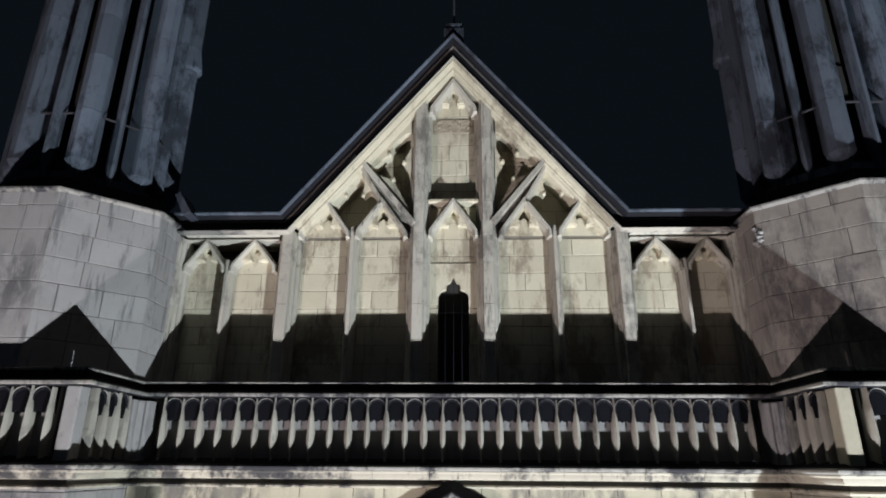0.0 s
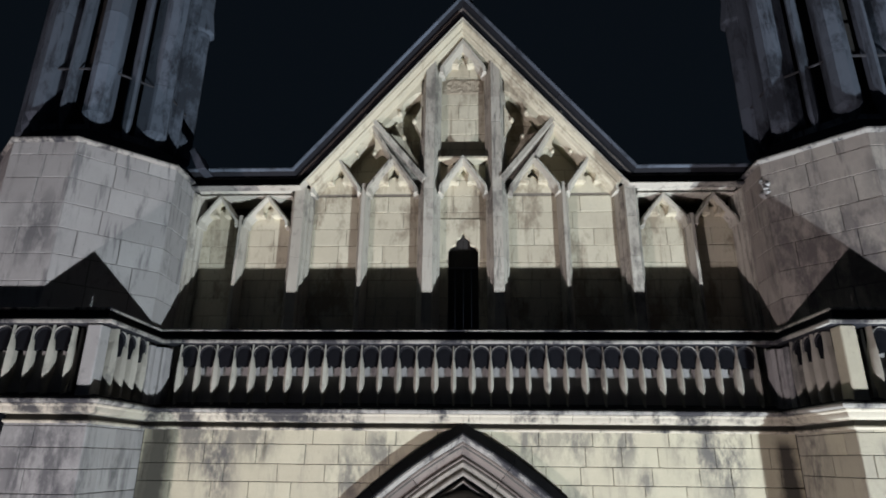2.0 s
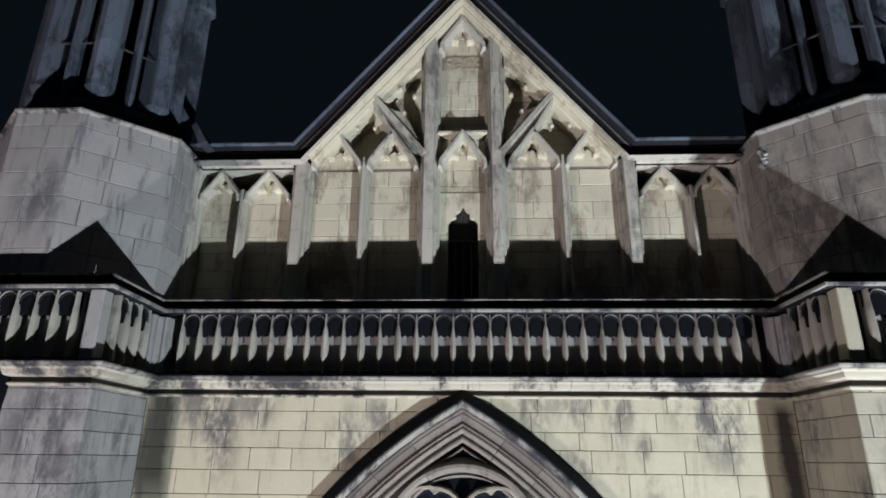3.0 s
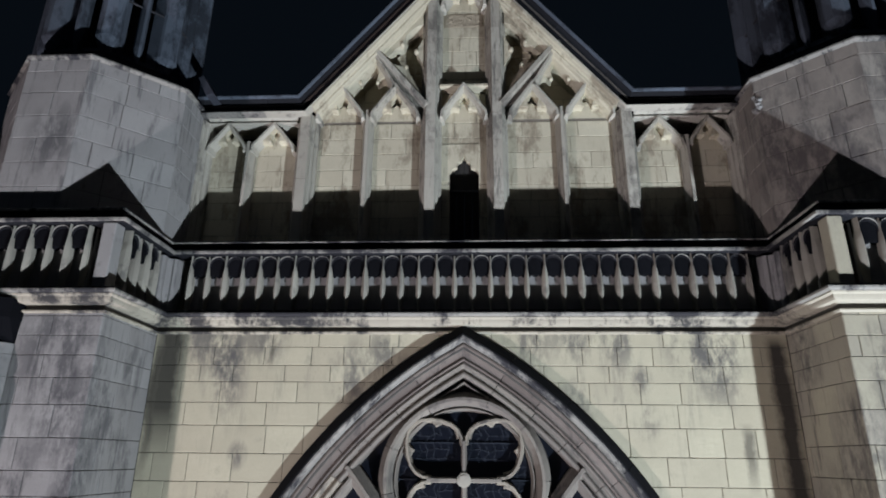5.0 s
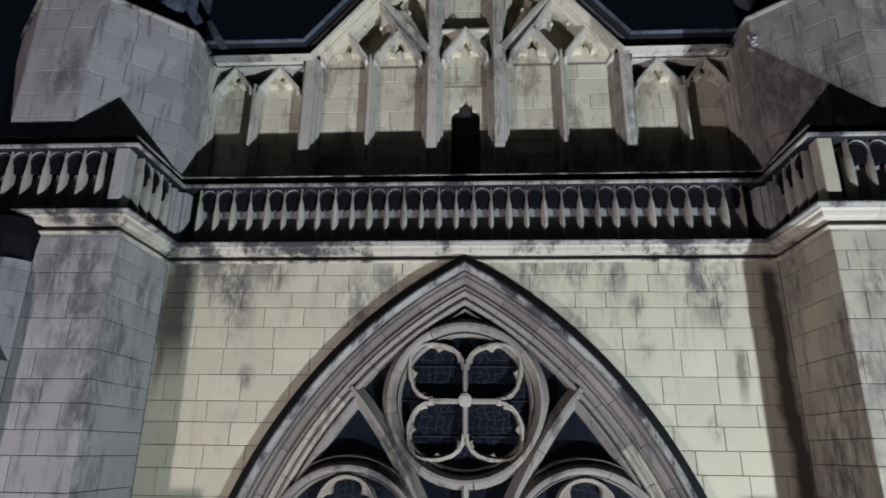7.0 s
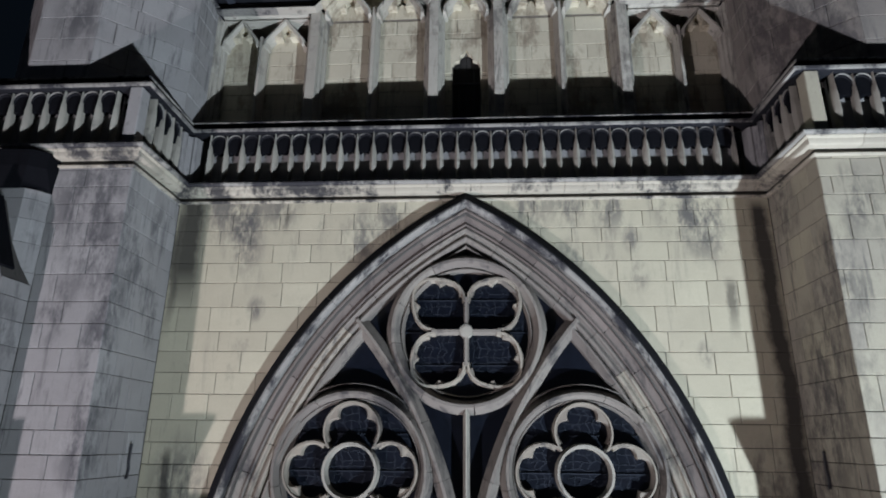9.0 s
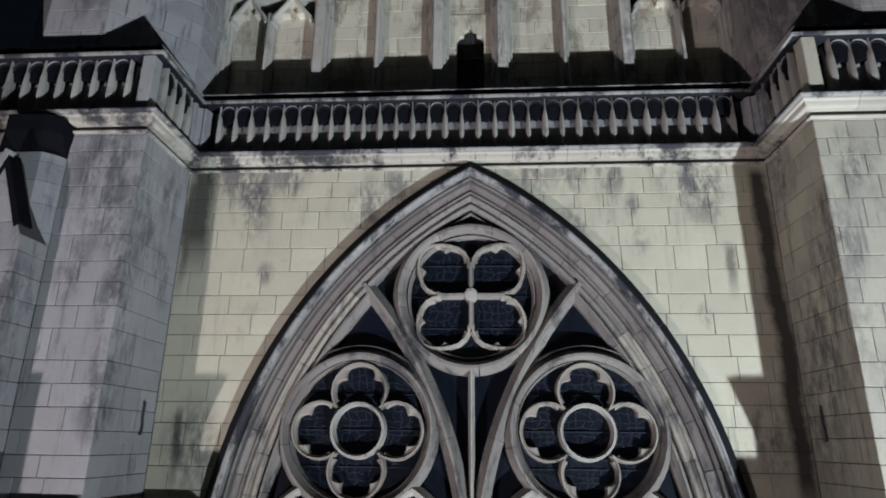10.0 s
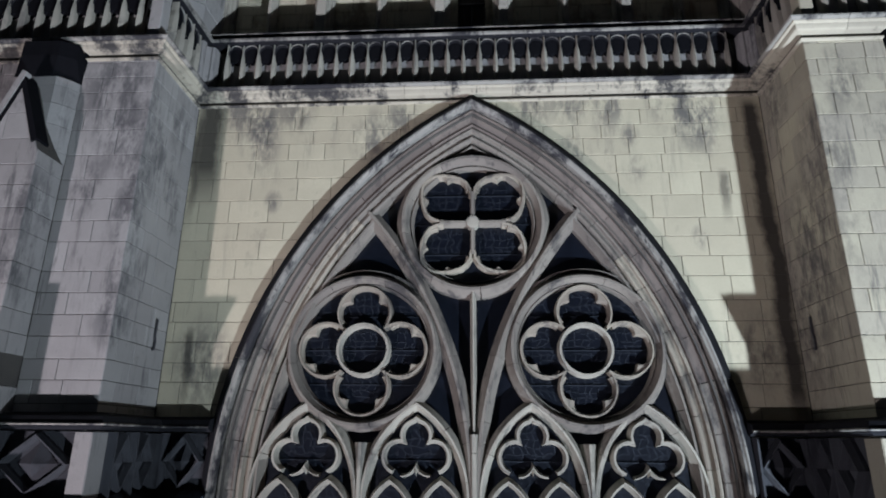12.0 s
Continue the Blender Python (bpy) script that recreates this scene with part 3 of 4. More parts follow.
for s in (-1, 1):
    # sub-arch: outer side runs with the great arch, inner side falls to the middle mullion
    r2, c2 = 6.93, 6.97
    inner = [(s * (-c2 + r2 * math.cos(a)), SPRING + r2 * math.sin(a)) for a in [0.722 * i / 26 for i in range(27)]]
    for piece in cut([(s * -0.04, 5.0)] + inner, (1.02, 0.9, 1.15), 0.005):
        tracery("tracery_bar", piece, 0.26, 0.152 if s < 0 else 0.158)
    r3 = 6.79
    top = math.asin(4.47 / r3)
    outer = [(s * (ARCH_C - r3 * math.cos(top * i / 24)), SPRING + r3 * math.sin(top * i / 24)) for i in range(25)]
    tracery("tracery_bar", [(s * (ARCH_C - r3), 5.0)] + outer, 0.18, 0.20)
    # foiled circle with its eye and four lobes
    cx, cz = s * 1.78, 12.25
    tracery("ring", arc(cx, cz, 1.17, 0, 360, 56)[:-1], 0.22, 0.15, True)
    tracery("ring", arc(cx, cz, 1.075, 0, 360, 56)[:-1], 0.05, 0.27, True)
    tracery("eye", arc(cx, cz, 0.405, 0, 360, 36)[:-1], 0.078, 0.22, True, nose=0.5)
    for d in (0, 90, 180, 270):
        lx, lz = cx + 0.60 * math.cos(radians(d)), cz + 0.60 * math.sin(radians(d))
        tracery("foil", arc(lx, lz, 0.43, d + 128, d - 128, 32), 0.064, 0.232 + d * 0.00002, nose=0.42)
        cusps(lx, lz, 0.40, d, 0.275, 0.44)
    # spandrel lines round the circle
    tracery("tracery_bar", arc(cx, cz, 1.315, 52, 128, 14), 0.05, 0.26)
    # lights under the circle, each with a trefoil and two small lights
    for lx, hw in ((s * 0.89, 0.80), (s * 2.60, 0.82)):
        h = 1.40
        c = (h * h - hw * hw) / (2 * hw)
        r = hw + c
        top = math.asin(h / r)
        tracery("light_head", [(lx - hw, 9.2)] + [(lx + c - r * math.cos(top * i / 14), SPRING + r * math.sin(top * i / 14)) for i in range(15)]
                + [(lx - c + r * math.cos(top * i / 14), SPRING + r * math.sin(top * i / 14)) for i in range(14)][::-1] + [(lx + hw, 9.2)], 0.17, 0.17)
        tri = arc(lx - 0.27, 10.62, 0.235, 250, 82, 14) + arc(lx, 10.93, 0.225, 202, 90, 10)[:-1] + [(lx, 11.19)] + arc(lx, 10.93, 0.225, 90, -22, 10)[1:] + arc(lx + 0.27, 10.62, 0.235, 98, -70, 14)
        tracery("trefoil", tri, 0.085, 0.24, nose=0.4)
        tracery("trefoil", arc(lx - 0.22, 10.58, 0.24, 270, 335, 6) + [(lx, 10.41)] + arc(lx + 0.22, 10.58, 0.24, 205, 270, 6), 0.06, 0.25)
        for m in (-1, 1):
            q, w2, h2 = lx + m * 0.385, 0.36, 0.62
            c = (h2 * h2 - w2 * w2) / (2 * w2)
            r = w2 + c
            top = math.asin(h2 / r)
            tracery("small_light", [(q - w2, 5.0)] + [(q + c - r * math.cos(top * i / 10), 9.66 + r * math.sin(top * i / 10)) for i in range(11)]
                    + [(q - c + r * math.cos(top * i / 10), 9.66 + r * math.sin(top * i / 10)) for i in range(10)][::-1] + [(q + w2, 5.0)], 0.11, 0.20)
    tracery("mullion", [(s * 1.735, 5.0), (s * 1.735, 10.82)], 0.24, 0.14)
tracery("mullion", [(0, 5.0), (0, 10.95)], 0.30, 0.112)
tracery("mullion", [(0, 10.7), (0, 13.2)], 0.10, 0.19)
# the four-lobed circle at the head
cz = 14.40
tracery("ring", arc(0, cz, 1.18, 0, 360, 60)[:-1], 0.25, 0.15, True)
tracery("ring", arc(0, cz, 1.045, 0, 360, 60)[:-1], 0.07, 0.28, True)
for d in (0, 90, 180, 270):
    c, n = math.cos(radians(d)), math.sin(radians(d))
    tracery("cross_bar", [(0.02 * c, cz + 0.02 * n), (0.56 * c, cz + 0.56 * n)], 0.085, 0.222 + 0.001 * d / 90, nose=0.5)
    # one lobe between two arms, in the arms' own axes
    half = [(0.022, 0.44), (0.035, 0.55), (0.09, 0.645), (0.18, 0.715), (0.30, 0.755), (0.44, 0.775), (0.57, 0.765), (0.66, 0.73)]
    half = [(u * 1.13, v * 1.13) for u, v in half]
    lobe = half + [(v, u) for u, v in half[::-1]]
    tracery("foil", [(u * c - v * n, cz + u * n + v * c) for u, v in lobe], 0.078, 0.236 + 0.00002 * d, nose=0.42)
    u = 0.465
    cusps(u * c - u * n, cz + u * n + u * c, 0.415, d + 45, 0.275, 0.44)
boss = arc(0, cz, 0.105, 0, 360, 16)[:-1]
part("boss", join(slab(boss, 0.20, 0.5), slab([(x * 0.7, cz + (z - cz) * 0.7) for x, z in boss], 0.185, 0.21)), RAILSTONE, window)
tracery("tracery_bar", [(-0.34, 15.62), (-0.12, 15.75), (0, 15.84), (0.12, 15.75), (0.34, 15.62)], 0.07, 0.24)

# glazing and its leads
def disc(cx, cz, r, y):
    return slab(arc(cx, cz, r, 0, 360, 40)[:-1], y, y + 0.012)


def leads(inside, x0, x1, z0, z1, step, seed, y):
    """A net of lead cames, uneven as hand-cut glass makes it."""
    rng = random.Random(seed)
    nx, nz = int((x1 - x0) / step) + 1, int((z1 - z0) / step) + 1
    g = {(i, j): Vector((x0 + step * (i + (0.5 if j % 2 else 0) + rng.uniform(-0.3, 0.3)), z0 + step * (j + rng.uniform(-0.3, 0.3)))) for i in range(nx) for j in range(nz)}
    verts, faces = [], []
    for (i, j), p in g.items():
        for k in ((i + 1, j), (i, j + 1)):
            if k in g and rng.random() < 0.86 and inside(p) and inside(g[k]):
                q = g[k]
                t = (q - p).normalized() * 0.0055
                nrm = Vector((-t.y, t.x))
                b = len(verts)
                for e in (p - nrm, p + nrm, q + nrm, q - nrm):
                    verts.append((e.x, y - 0.008, e.y))
                for e in (p - nrm * 1.6, p + nrm * 1.6, q + nrm * 1.6, q - nrm * 1.6):
                    verts.append((e.x, y + 0.002, e.y))
                faces += [[b, b + 1, b + 2, b + 3], [b, b + 1, b + 5, b + 4], [b + 2, b + 3, b + 7, b + 6]]
    return verts, faces


part("pane", slab([(-3.6, 4.9), (3.6, 4.9)] + great_arch(6.95, SPRING)[::-1], 0.50, 0.515), GLASS, window)
for k, (cx, cz, r) in enumerate(((0, 14.40, 1.07), (-1.78, 12.25, 1.10), (1.78, 12.25, 1.10))):
    part("pane", disc(cx, cz, r, 0.43), GLASS, window)
    part("lead_cames", leads(lambda p: (p - Vector((cx, cz))).length < r, cx - r, cx + r, cz - r, cz + r, 0.115, k + 3, 0.43), LEAD, window, "dull grey lead cames")
    for t in (-0.5, 0, 0.5):
        half = math.sqrt(r * r - (t * r) ** 2)
        part("saddle_bar", box(cx - half, cx + half, 0.40, 0.414, cz + t * r - 0.007, cz + t * r + 0.007), LEAD, window)
for k, lx in enumerate((-2.60, -0.89, 0.89, 2.60)):
    part("pane", slab([(lx - 0.74, 5.0), (lx + 0.74, 5.0), (lx + 0.74, 10.3), (lx + 0.5, 10.8), (lx, 11.3), (lx - 0.5, 10.8), (lx - 0.74, 10.3)], 0.43, 0.442), GLASS, window)
    part("lead_cames", leads(lambda p: abs(p.x - lx) < 0.7 - max(0, p.y - 10.3) * 0.55, lx - 0.74, lx + 0.74, 9.3, 11.25, 0.105, k + 13, 0.43), LEAD, window, "dull grey lead cames")
    part("saddle_bar", box(lx - 0.7, lx + 0.7, 0.40, 0.414, 10.55, 10.564), LEAD, window)
part("window_sill", box(-4.2, 4.2, -0.25, 0.6, 4.7, 5.02, 0.03), LEDGE, window)
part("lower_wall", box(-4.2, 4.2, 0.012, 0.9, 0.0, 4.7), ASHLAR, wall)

# ---- the balustrade over the window wall ----
def baluster(half, nose, y_back, z0, z1, stem):
    """A pointed stone baluster: leaf-shaped body that draws in to a slim stem under the arches."""
    def plan(k, f):
        h = half * k
        return [(0, nose * f), (h * 0.5, nose * 0.62 * f), (h * 0.9, nose * 0.22 * f), (h, 0.02), (h, y_back), (-h, y_back), (-h, 0.02), (-h * 0.9, nose * 0.22 * f), (-h * 0.5, nose * 0.62 * f)]
    q = stem / half
    return loft([(plan(0.40, 0.6), z0), (plan(0.36, 0.62), z0 + 0.13), (plan(0.42, 0.70), z0 + 0.17), (plan(0.78, 0.85), z0 + 0.25), (plan(1.0, 0.95), z0 + 0.36), (plan(0.96, 0.95), z0 + 0.50),
                 (plan(0.80, 0.9), z1 - 0.32), (plan(0.55, 0.8), z1 - 0.25), (plan(q, 0.7), z1 - 0.19), (plan(q * 0.8, 0.65), z1)])


PITCH = 0.291


def mesh_of(name, geometry, material):
    me = bpy.data.meshes.new(name)
    me.from_pydata(geometry[0], [], geometry[1])
    me.materials.append(material)
    bm = bmesh.new()
    bm.from_mesh(me)
    bmesh.ops.recalc_face_normals(bm, faces=bm.faces)
    bm.to_mesh(me)
    bm.free()
    return me


Z0, Z1 = 16.88, 17.87
BIG = mesh_of("baluster", baluster(0.057, -0.085, 0.07, Z0, Z1, 0.017), RAILSTONE)
SLIM = mesh_of("baluster", baluster(0.044, -0.075, 0.06, Z0, Z1 - 0.03, 0.014), RAILSTONE)
h = PITCH / 2
HEAD = mesh_of("arch_head", sweep([(-h + 0.008, 17.62)] + arc(0, 17.715, h - 0.010, 180, 0, 14) + [(h - 0.008, 17.62)], bar(0.010, -0.035, -0.012, 0.45)), LEDGE)
# near-black sheets close the arch heads; the recess's shade is in their colour
SPANDREL = mesh_of("spandrel", slab([(-h, 17.66), (-h + 0.02, 17.66)] + arc(0, 17.70, h - 0.03, 180, 0, 10) + [(h - 0.02, 17.66), (h, 17.66), (h, 17.88), (-h, 17.88)], -0.012, 0.012), CRUSTSHADE)
TREFOIL = mesh_of("trefoil", slab([(-h, 17.50), (-0.085, 17.515), (-0.055, 17.545), (-0.03, 17.525), (0, 17.515), (0.03, 17.525), (0.055, 17.545), (0.085, 17.515), (h, 17.50), (h, 17.87), (-h, 17.87)], 0.012, 0.13), SOOTSHADE)


def balustrade(label, start, end):
    """Pierced stone parapet between two plan points, its face to the right of the run."""
    ob = empty("balustrade", label, "balustrade", "balustrade of the roof walk")
    a, b = Vector(start), Vector(end)
    run = (b - a).normalized()
    turn = math.degrees(math.atan2(run.y, run.x))
    n = max(1, round((b - a).length / PITCH))
    step = (b - a).length / n
    for i in range(n + 1):
        p = a + run * (step * i)
        o = new("baluster", BIG if i % 2 == 0 else SLIM)
        o.parent, o.matrix_basis = ob, pose(p.x, p.y, 0, 0, 0, turn)
        if i < n:
            p = a + run * (step * (i + 0.5))
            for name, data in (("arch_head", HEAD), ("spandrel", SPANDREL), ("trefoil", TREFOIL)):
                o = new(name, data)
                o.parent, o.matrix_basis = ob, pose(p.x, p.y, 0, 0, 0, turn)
    back = Vector((-run.y, run.x))
    q = [a + back * 0.125, b + back * 0.125, b + back * 0.2, a + back * 0.2]
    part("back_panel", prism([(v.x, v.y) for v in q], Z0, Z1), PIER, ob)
    return ob


balustrade("pale limestone balustrade with small trefoil-headed openings above the window", (-4.52, 0.0), (4.52, 0.0))
balustrade("short limestone balustrade return on the streaked pier", (-4.93, -1.24), (-4.93, -0.38))
balustrade("short limestone balustrade return on the brown-stained pier", (4.93, -0.38), (4.93, -1.24))
balustrade("limestone balustrade across the front of the pier", (-9.6, -1.5), (-5.36, -1.5))
balustrade("limestone balustrade across the front of the pier", (5.36, -1.5), (9.6, -1.5))
handrail = empty("balustrade_rail", "moulded limestone rail with stained and shade-dark slopes running along the balustrade", "rail")
for piece in cut(front, (1.32, 1.18, 1.45, 1.25), 0.001):
    # near-black rail: stains plus the shade of its upward slope
    part("rail_stone", sweep(piece, RAIL, plane="XY"), CRUSTSHADE, handrail)
    part("moulding", sweep(piece, [(-0.128, 17.868), (-0.158, 17.877), (-0.164, 17.91), (-0.138, 17.932), (-0.10, 17.93), (-0.10, 17.868)], plane="XY"), LEDGE, handrail, "pale streaked roll moulding")
    part("moulding", sweep(piece, [(-0.018, 18.062), (-0.054, 18.068), (-0.064, 18.09), (-0.047, 18.114), (0.0, 18.114), (0.0, 18.062)], plane="XY"), LEDGE, handrail, "pale streaked roll moulding")
for s in (-1, 1):
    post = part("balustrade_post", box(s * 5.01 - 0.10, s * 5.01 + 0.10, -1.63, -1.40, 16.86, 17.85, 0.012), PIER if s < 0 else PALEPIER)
    tagged(post, "square limestone post at the corner of the balustrade", "post", "balustrade posts")
    post = part("balustrade_post", prism([(s * 4.98, -0.30), (s * 4.88, -0.30), (s * 4.85, -0.26), (s * 4.85, -0.20), (s * 4.89, -0.17), (s * 4.89, -0.13), (s * 4.82, -0.08), (s * 4.78, -0.09), (s * 4.74, -0.03), (s * 4.72, 0.15), (s * 4.98, 0.15)], 16.86, 17.8), PIER)
    tagged(post, "moulded limestone post in the balustrade's inner angle", "post", "balustrade posts")
# coloured black so that no bounced light lifts the gable's shadow
part("roof_walk", box(-4.94, 4.94, 0.02, 0.82, 16.7, 16.96), CRUSTSHADE)
tagged(bpy.data.objects["roof_walk"], "narrow stone walk behind the balustrade", "floor", kind="structure")

# ---- blind tracery on the gable ----
def gpart(name, geometry, material=None):
    return part(name, geometry, material or GABLE, gable)


def rake_z(x, drop):
    """Height of the line that runs drop below the gable's outer edge."""
    x = abs(x)
    return EAVE - drop if x > RUN else APEX - x * SLOPE - drop


def post(x, z1, w=1.0, slope_top=False):
    plan = [(-0.20, GY), (-0.20, 0.66), (-0.165, 0.62), (-0.15, 0.62), (-0.15, 0.555), (-0.115, 0.52), (-0.10, 0.52), (-0.10, 0.45), (-0.085, 0.42),
            (0.085, 0.42), (0.10, 0.45), (0.10, 0.52), (0.115, 0.52), (0.15, 0.555), (0.15, 0.62), (0.165, 0.62), (0.20, 0.66), (0.20, GY)]
    z, k = 16.95, 0
    while z < z1 - 0.02:
        e = min(z + (0.62, 0.75, 0.55)[k % 3], z1)
        if z1 - e < 0.25:
            e = z1
        gpart("post_stone", prism([(x + a * w, b) for a, b in plan], z + 0.003, e - 0.003), GABLEBAR)
        z, k = e, k + 1


def thin(x, z1, w=0.10, y0=0.50):
    gpart("mullion", prism([(x - w, GY), (x - w, 0.68), (x - w * 0.55, 0.60), (x - w * 0.3, y0), (x + w * 0.3, y0), (x + w * 0.55, 0.60), (x + w, 0.68), (x + w, GY)], 16.95, z1), GABLEBAR)


def gbar(path, w, y0, nose=0.4, y1=None):
    return gpart("tracery_bar", sweep(path, bar(w, y0, y1 or GY + 0.01, nose)), GABLEBAR)


def knob(x, z, y, r=0.042):
    """The rounded, worn end of a cusp."""
    rings = []
    for q, h in ((0.45, -1.15), (0.9, -0.7), (1.0, -0.1), (0.9, 0.5), (0.5, 1.0)):
        rings.append(([(x + q * r * math.cos(math.tau * i / 9), y + 1.5 * q * r * math.sin(math.tau * i / 9)) for i in range(9)], z + h * r))
    gpart("cusp", loft(rings))


def gablet(x0, x1, z0, zt, w=0.105, y0=0.425, feet=True):
    """A straight-sided cusped head between two mullions."""
    xm = 0.5 * (x0 + x1)
    gbar([(x0, z0 - 0.12), (x0 + 0.015, z0), (xm, zt), (x1 - 0.015, z0), (x1, z0 - 0.12)], w, y0)
    hw, rise = 0.5 * (x1 - x0) - 0.03, zt - z0
    inner = [(0.97, -0.10), (0.93, 0.02), (0.85, 0.11), (0.70, 0.20), (0.52, 0.25), (0.37, 0.25), (0.26, 0.235), (0.21, 0.265), (0.20, 0.32), (0.245, 0.39), (0.265, 0.49), (0.22, 0.59), (0.11, 0.69), (0.0, 0.78)]
    if not feet:
        inner = [(0.76, 0.17), (0.62, 0.225), (0.50, 0.215), (0.41, 0.165), (0.345, 0.13), (0.31, 0.15), (0.305, 0.21), (0.34, 0.29), (0.35, 0.39), (0.30, 0.50), (0.19, 0.61), (0.08, 0.68), (0.0, 0.78)]
    outer = [(0.0, 1.0), (1.05, 0.0)] + ([(1.05, -0.10)] if feet else [])
    for s in (-1, 1):
        web = [(xm + s * u * hw, z0 + v * rise) for u, v in inner + outer]
        front = [(xm + s * u * hw, z0 + v * rise) for u, v in [(u * 1.02 + 0.012, v + 0.03) for u, v in inner] + outer]
        gpart("cusped_web", join(slab(web, GY - 0.13, GY + 0.06), slab(front, GY - 0.17, GY - 0.129)))
        tip = (0.245, 0.275, 0.028) if feet else (0.345, 0.155, 0.04)
        knob(xm + s * tip[0] * hw, z0 + tip[1] * rise, GY - 0.14, tip[2])


FRAME = [(0.37, 0.30), (0.39, 0.27), (0.42, 0.27), (0.44, 0.30), (0.445, 0.36), (0.47, 0.385), (0.495, 0.375), (0.515, 0.40), (0.52, 0.48), (0.545, 0.50), (0.555, 0.56), (0.56, GY + DEEP + 0.01), (0.37, GY + DEEP + 0.01)]
for piece in cut([(RUN + 0.02, EAVE), (0, APEX), (-RUN - 0.02, EAVE)], (0.95, 1.1, 0.8), 0.005):
    gpart("frame_stone", sweep(piece, FRAME), GABLE)
for s in (-1, 1):
    post(s * 0.62, rake_z(0.62, 0.70))
    post(s * 2.97, 20.86)
    post(s * 4.98, 20.75, 0.8)
    thin(s * 1.82, 20.95)
    thin(s * 4.05, 20.33, 0.085, 0.52)
    gablet(*sorted((s * 0.86, s * 1.74)), 20.86, 21.46)
    gablet(*sorted((s * 1.90, s * 2.77)), 20.86, 21.46)
    # panel stones that fill the two heads flush with the lower wall
    for xm in (1.30, 2.335):
        gpart("panel_stone", slab([(s * (xm - 0.47), EAVE - 0.31), (s * (xm + 0.47), EAVE - 0.31), (s * (xm + 0.40), 20.92), (s * (xm + 0.12), 21.12), (s * xm, 21.20), (s * (xm - 0.12), 21.12), (s * (xm - 0.40), 20.92)], GY + 0.004, GY + DEEP + 0.02))
    for xm, h in ((3.59, 0.40), (4.47, 0.37)):
        gpart("panel_stone", slab([(s * (xm - h), 20.14), (s * (xm + h), 20.14), (s * (xm + h), 20.22), (s * xm, 20.68), (s * (xm - h), 20.22)], GY + 0.004, GY + 0.3))
    gablet(*sorted((s * 3.20, s * 3.98)), 20.24, 20.70, 0.09, 0.50)
    gablet(*sorted((s * 4.12, s * 4.82)), 20.24, 20.70, 0.09, 0.50)
    gbar([(s * 0.70, 20.98), (s * 1.76, 22.295)], 0.20, 0.38, y1=GY + DEEP + 0.01)
    # cusps in the upper triangles
    gablet(*sorted((s * 1.33, s * 2.35)), 21.50, 22.34, feet=False)
    for web, tip in (([(0.8, 23.2), (1.7, 22.1), (1.60, 22.08), (1.45, 22.18), (1.34, 22.33), (1.24, 22.40), (1.19, 22.42), (1.17, 22.50), (1.15, 22.62), (1.05, 22.75), (0.92, 22.86), (0.8, 22.9)], (1.20, 22.43)),
                     ([(1.62, 22.1), (0.85, 21.15), (0.85, 21.36), (0.98, 21.62), (1.06, 21.78), (1.10, 21.88), (1.17, 21.92), (1.30, 21.95), (1.45, 22.05), (1.6, 22.16)], (1.12, 21.90)),
                     ([(0.78, 22.6), (0.86, 22.42), (0.92, 22.30), (0.93, 22.22), (0.86, 22.1), (0.78, 21.9)], (0.92, 22.26))):
        gpart("cusped_web", slab([(s * x, z) for x, z in web], 0.53, GY + 0.05))
        knob(s * tip[0], tip[1], 0.55, 0.05)
    # frieze over the side panels: two fillets on a plain band with a hollow underside
    ends = sorted((s * 3.14, s * 4.87))
    gpart("frieze", box(ends[0], ends[1], 0.60, GY + 0.35, 20.70, 20.87), GABLEBAR)
    for z, w, y in ((20.725, 0.04, 0.53), (20.80, 0.05, 0.47)):
        gbar([(ends[0], z), (ends[1], z)], w, y, y1=0.62)
    for x in (s * 3.12, s * 4.88):
        gpart("side_fillet", prism([(x - 0.03, 0.70), (x - 0.012, 0.56), (x + 0.012, 0.56), (x + 0.03, 0.70)], 17.0, 20.70), GABLEBAR)
gablet(-0.42, 0.42, 20.86, 21.44)
gablet(-0.42, 0.42, 23.42, 24.02, 0.14, 0.45)
gpart("transom", sweep([(-0.46, 21.47), (0.46, 21.47)], [(-0.035, GY), (-0.035, 0.56), (-0.02, 0.52), (0.02, 0.52), (0.035, 0.56), (0.04, GY)]))
# door in the middle of the gable
for s in (-1, 1):
    head = [(s * 0.42, 19.55), (s * 0.28, 19.55), (s * 0.275, 19.72), (s * 0.22, 19.80), (s * 0.13, 19.84), (s * 0.12, 19.93), (s * 0.05, 19.98), (0, 20.08), (0, 20.32), (s * 0.42, 20.32)]
    gpart("door_head", slab(head, GY - 0.015, GY + 0.1))
door = empty("door_1", "small dark wooden door with an iron bar in the gable", "door", kind="structure")
for i in range(4):
    part("plank", box(-0.30 + 0.15 * i + 0.003, -0.15 + 0.15 * i - 0.003, 1.05, 1.10, 16.95, 20.1), VOID, door)
part("iron_bar", box(-0.28, 0.28, 1.0, 1.03, 19.45, 19.48), IRON, door)
# rough patched masonry high between the middle posts
rng = random.Random(4)
cols, rows_ = 26, 9
grid = [(-0.40 + 0.80 * i / cols, GY - 0.012 - (0 if i in (0, cols) or j in (0, rows_) else 0.028 * abs(noise.noise((i * 0.33, j * 0.75, 3.1))) + rng.uniform(0, 0.006)), 22.98 + 0.34 * j / rows_) for j in range(rows_ + 1) for i in range(cols + 1)]
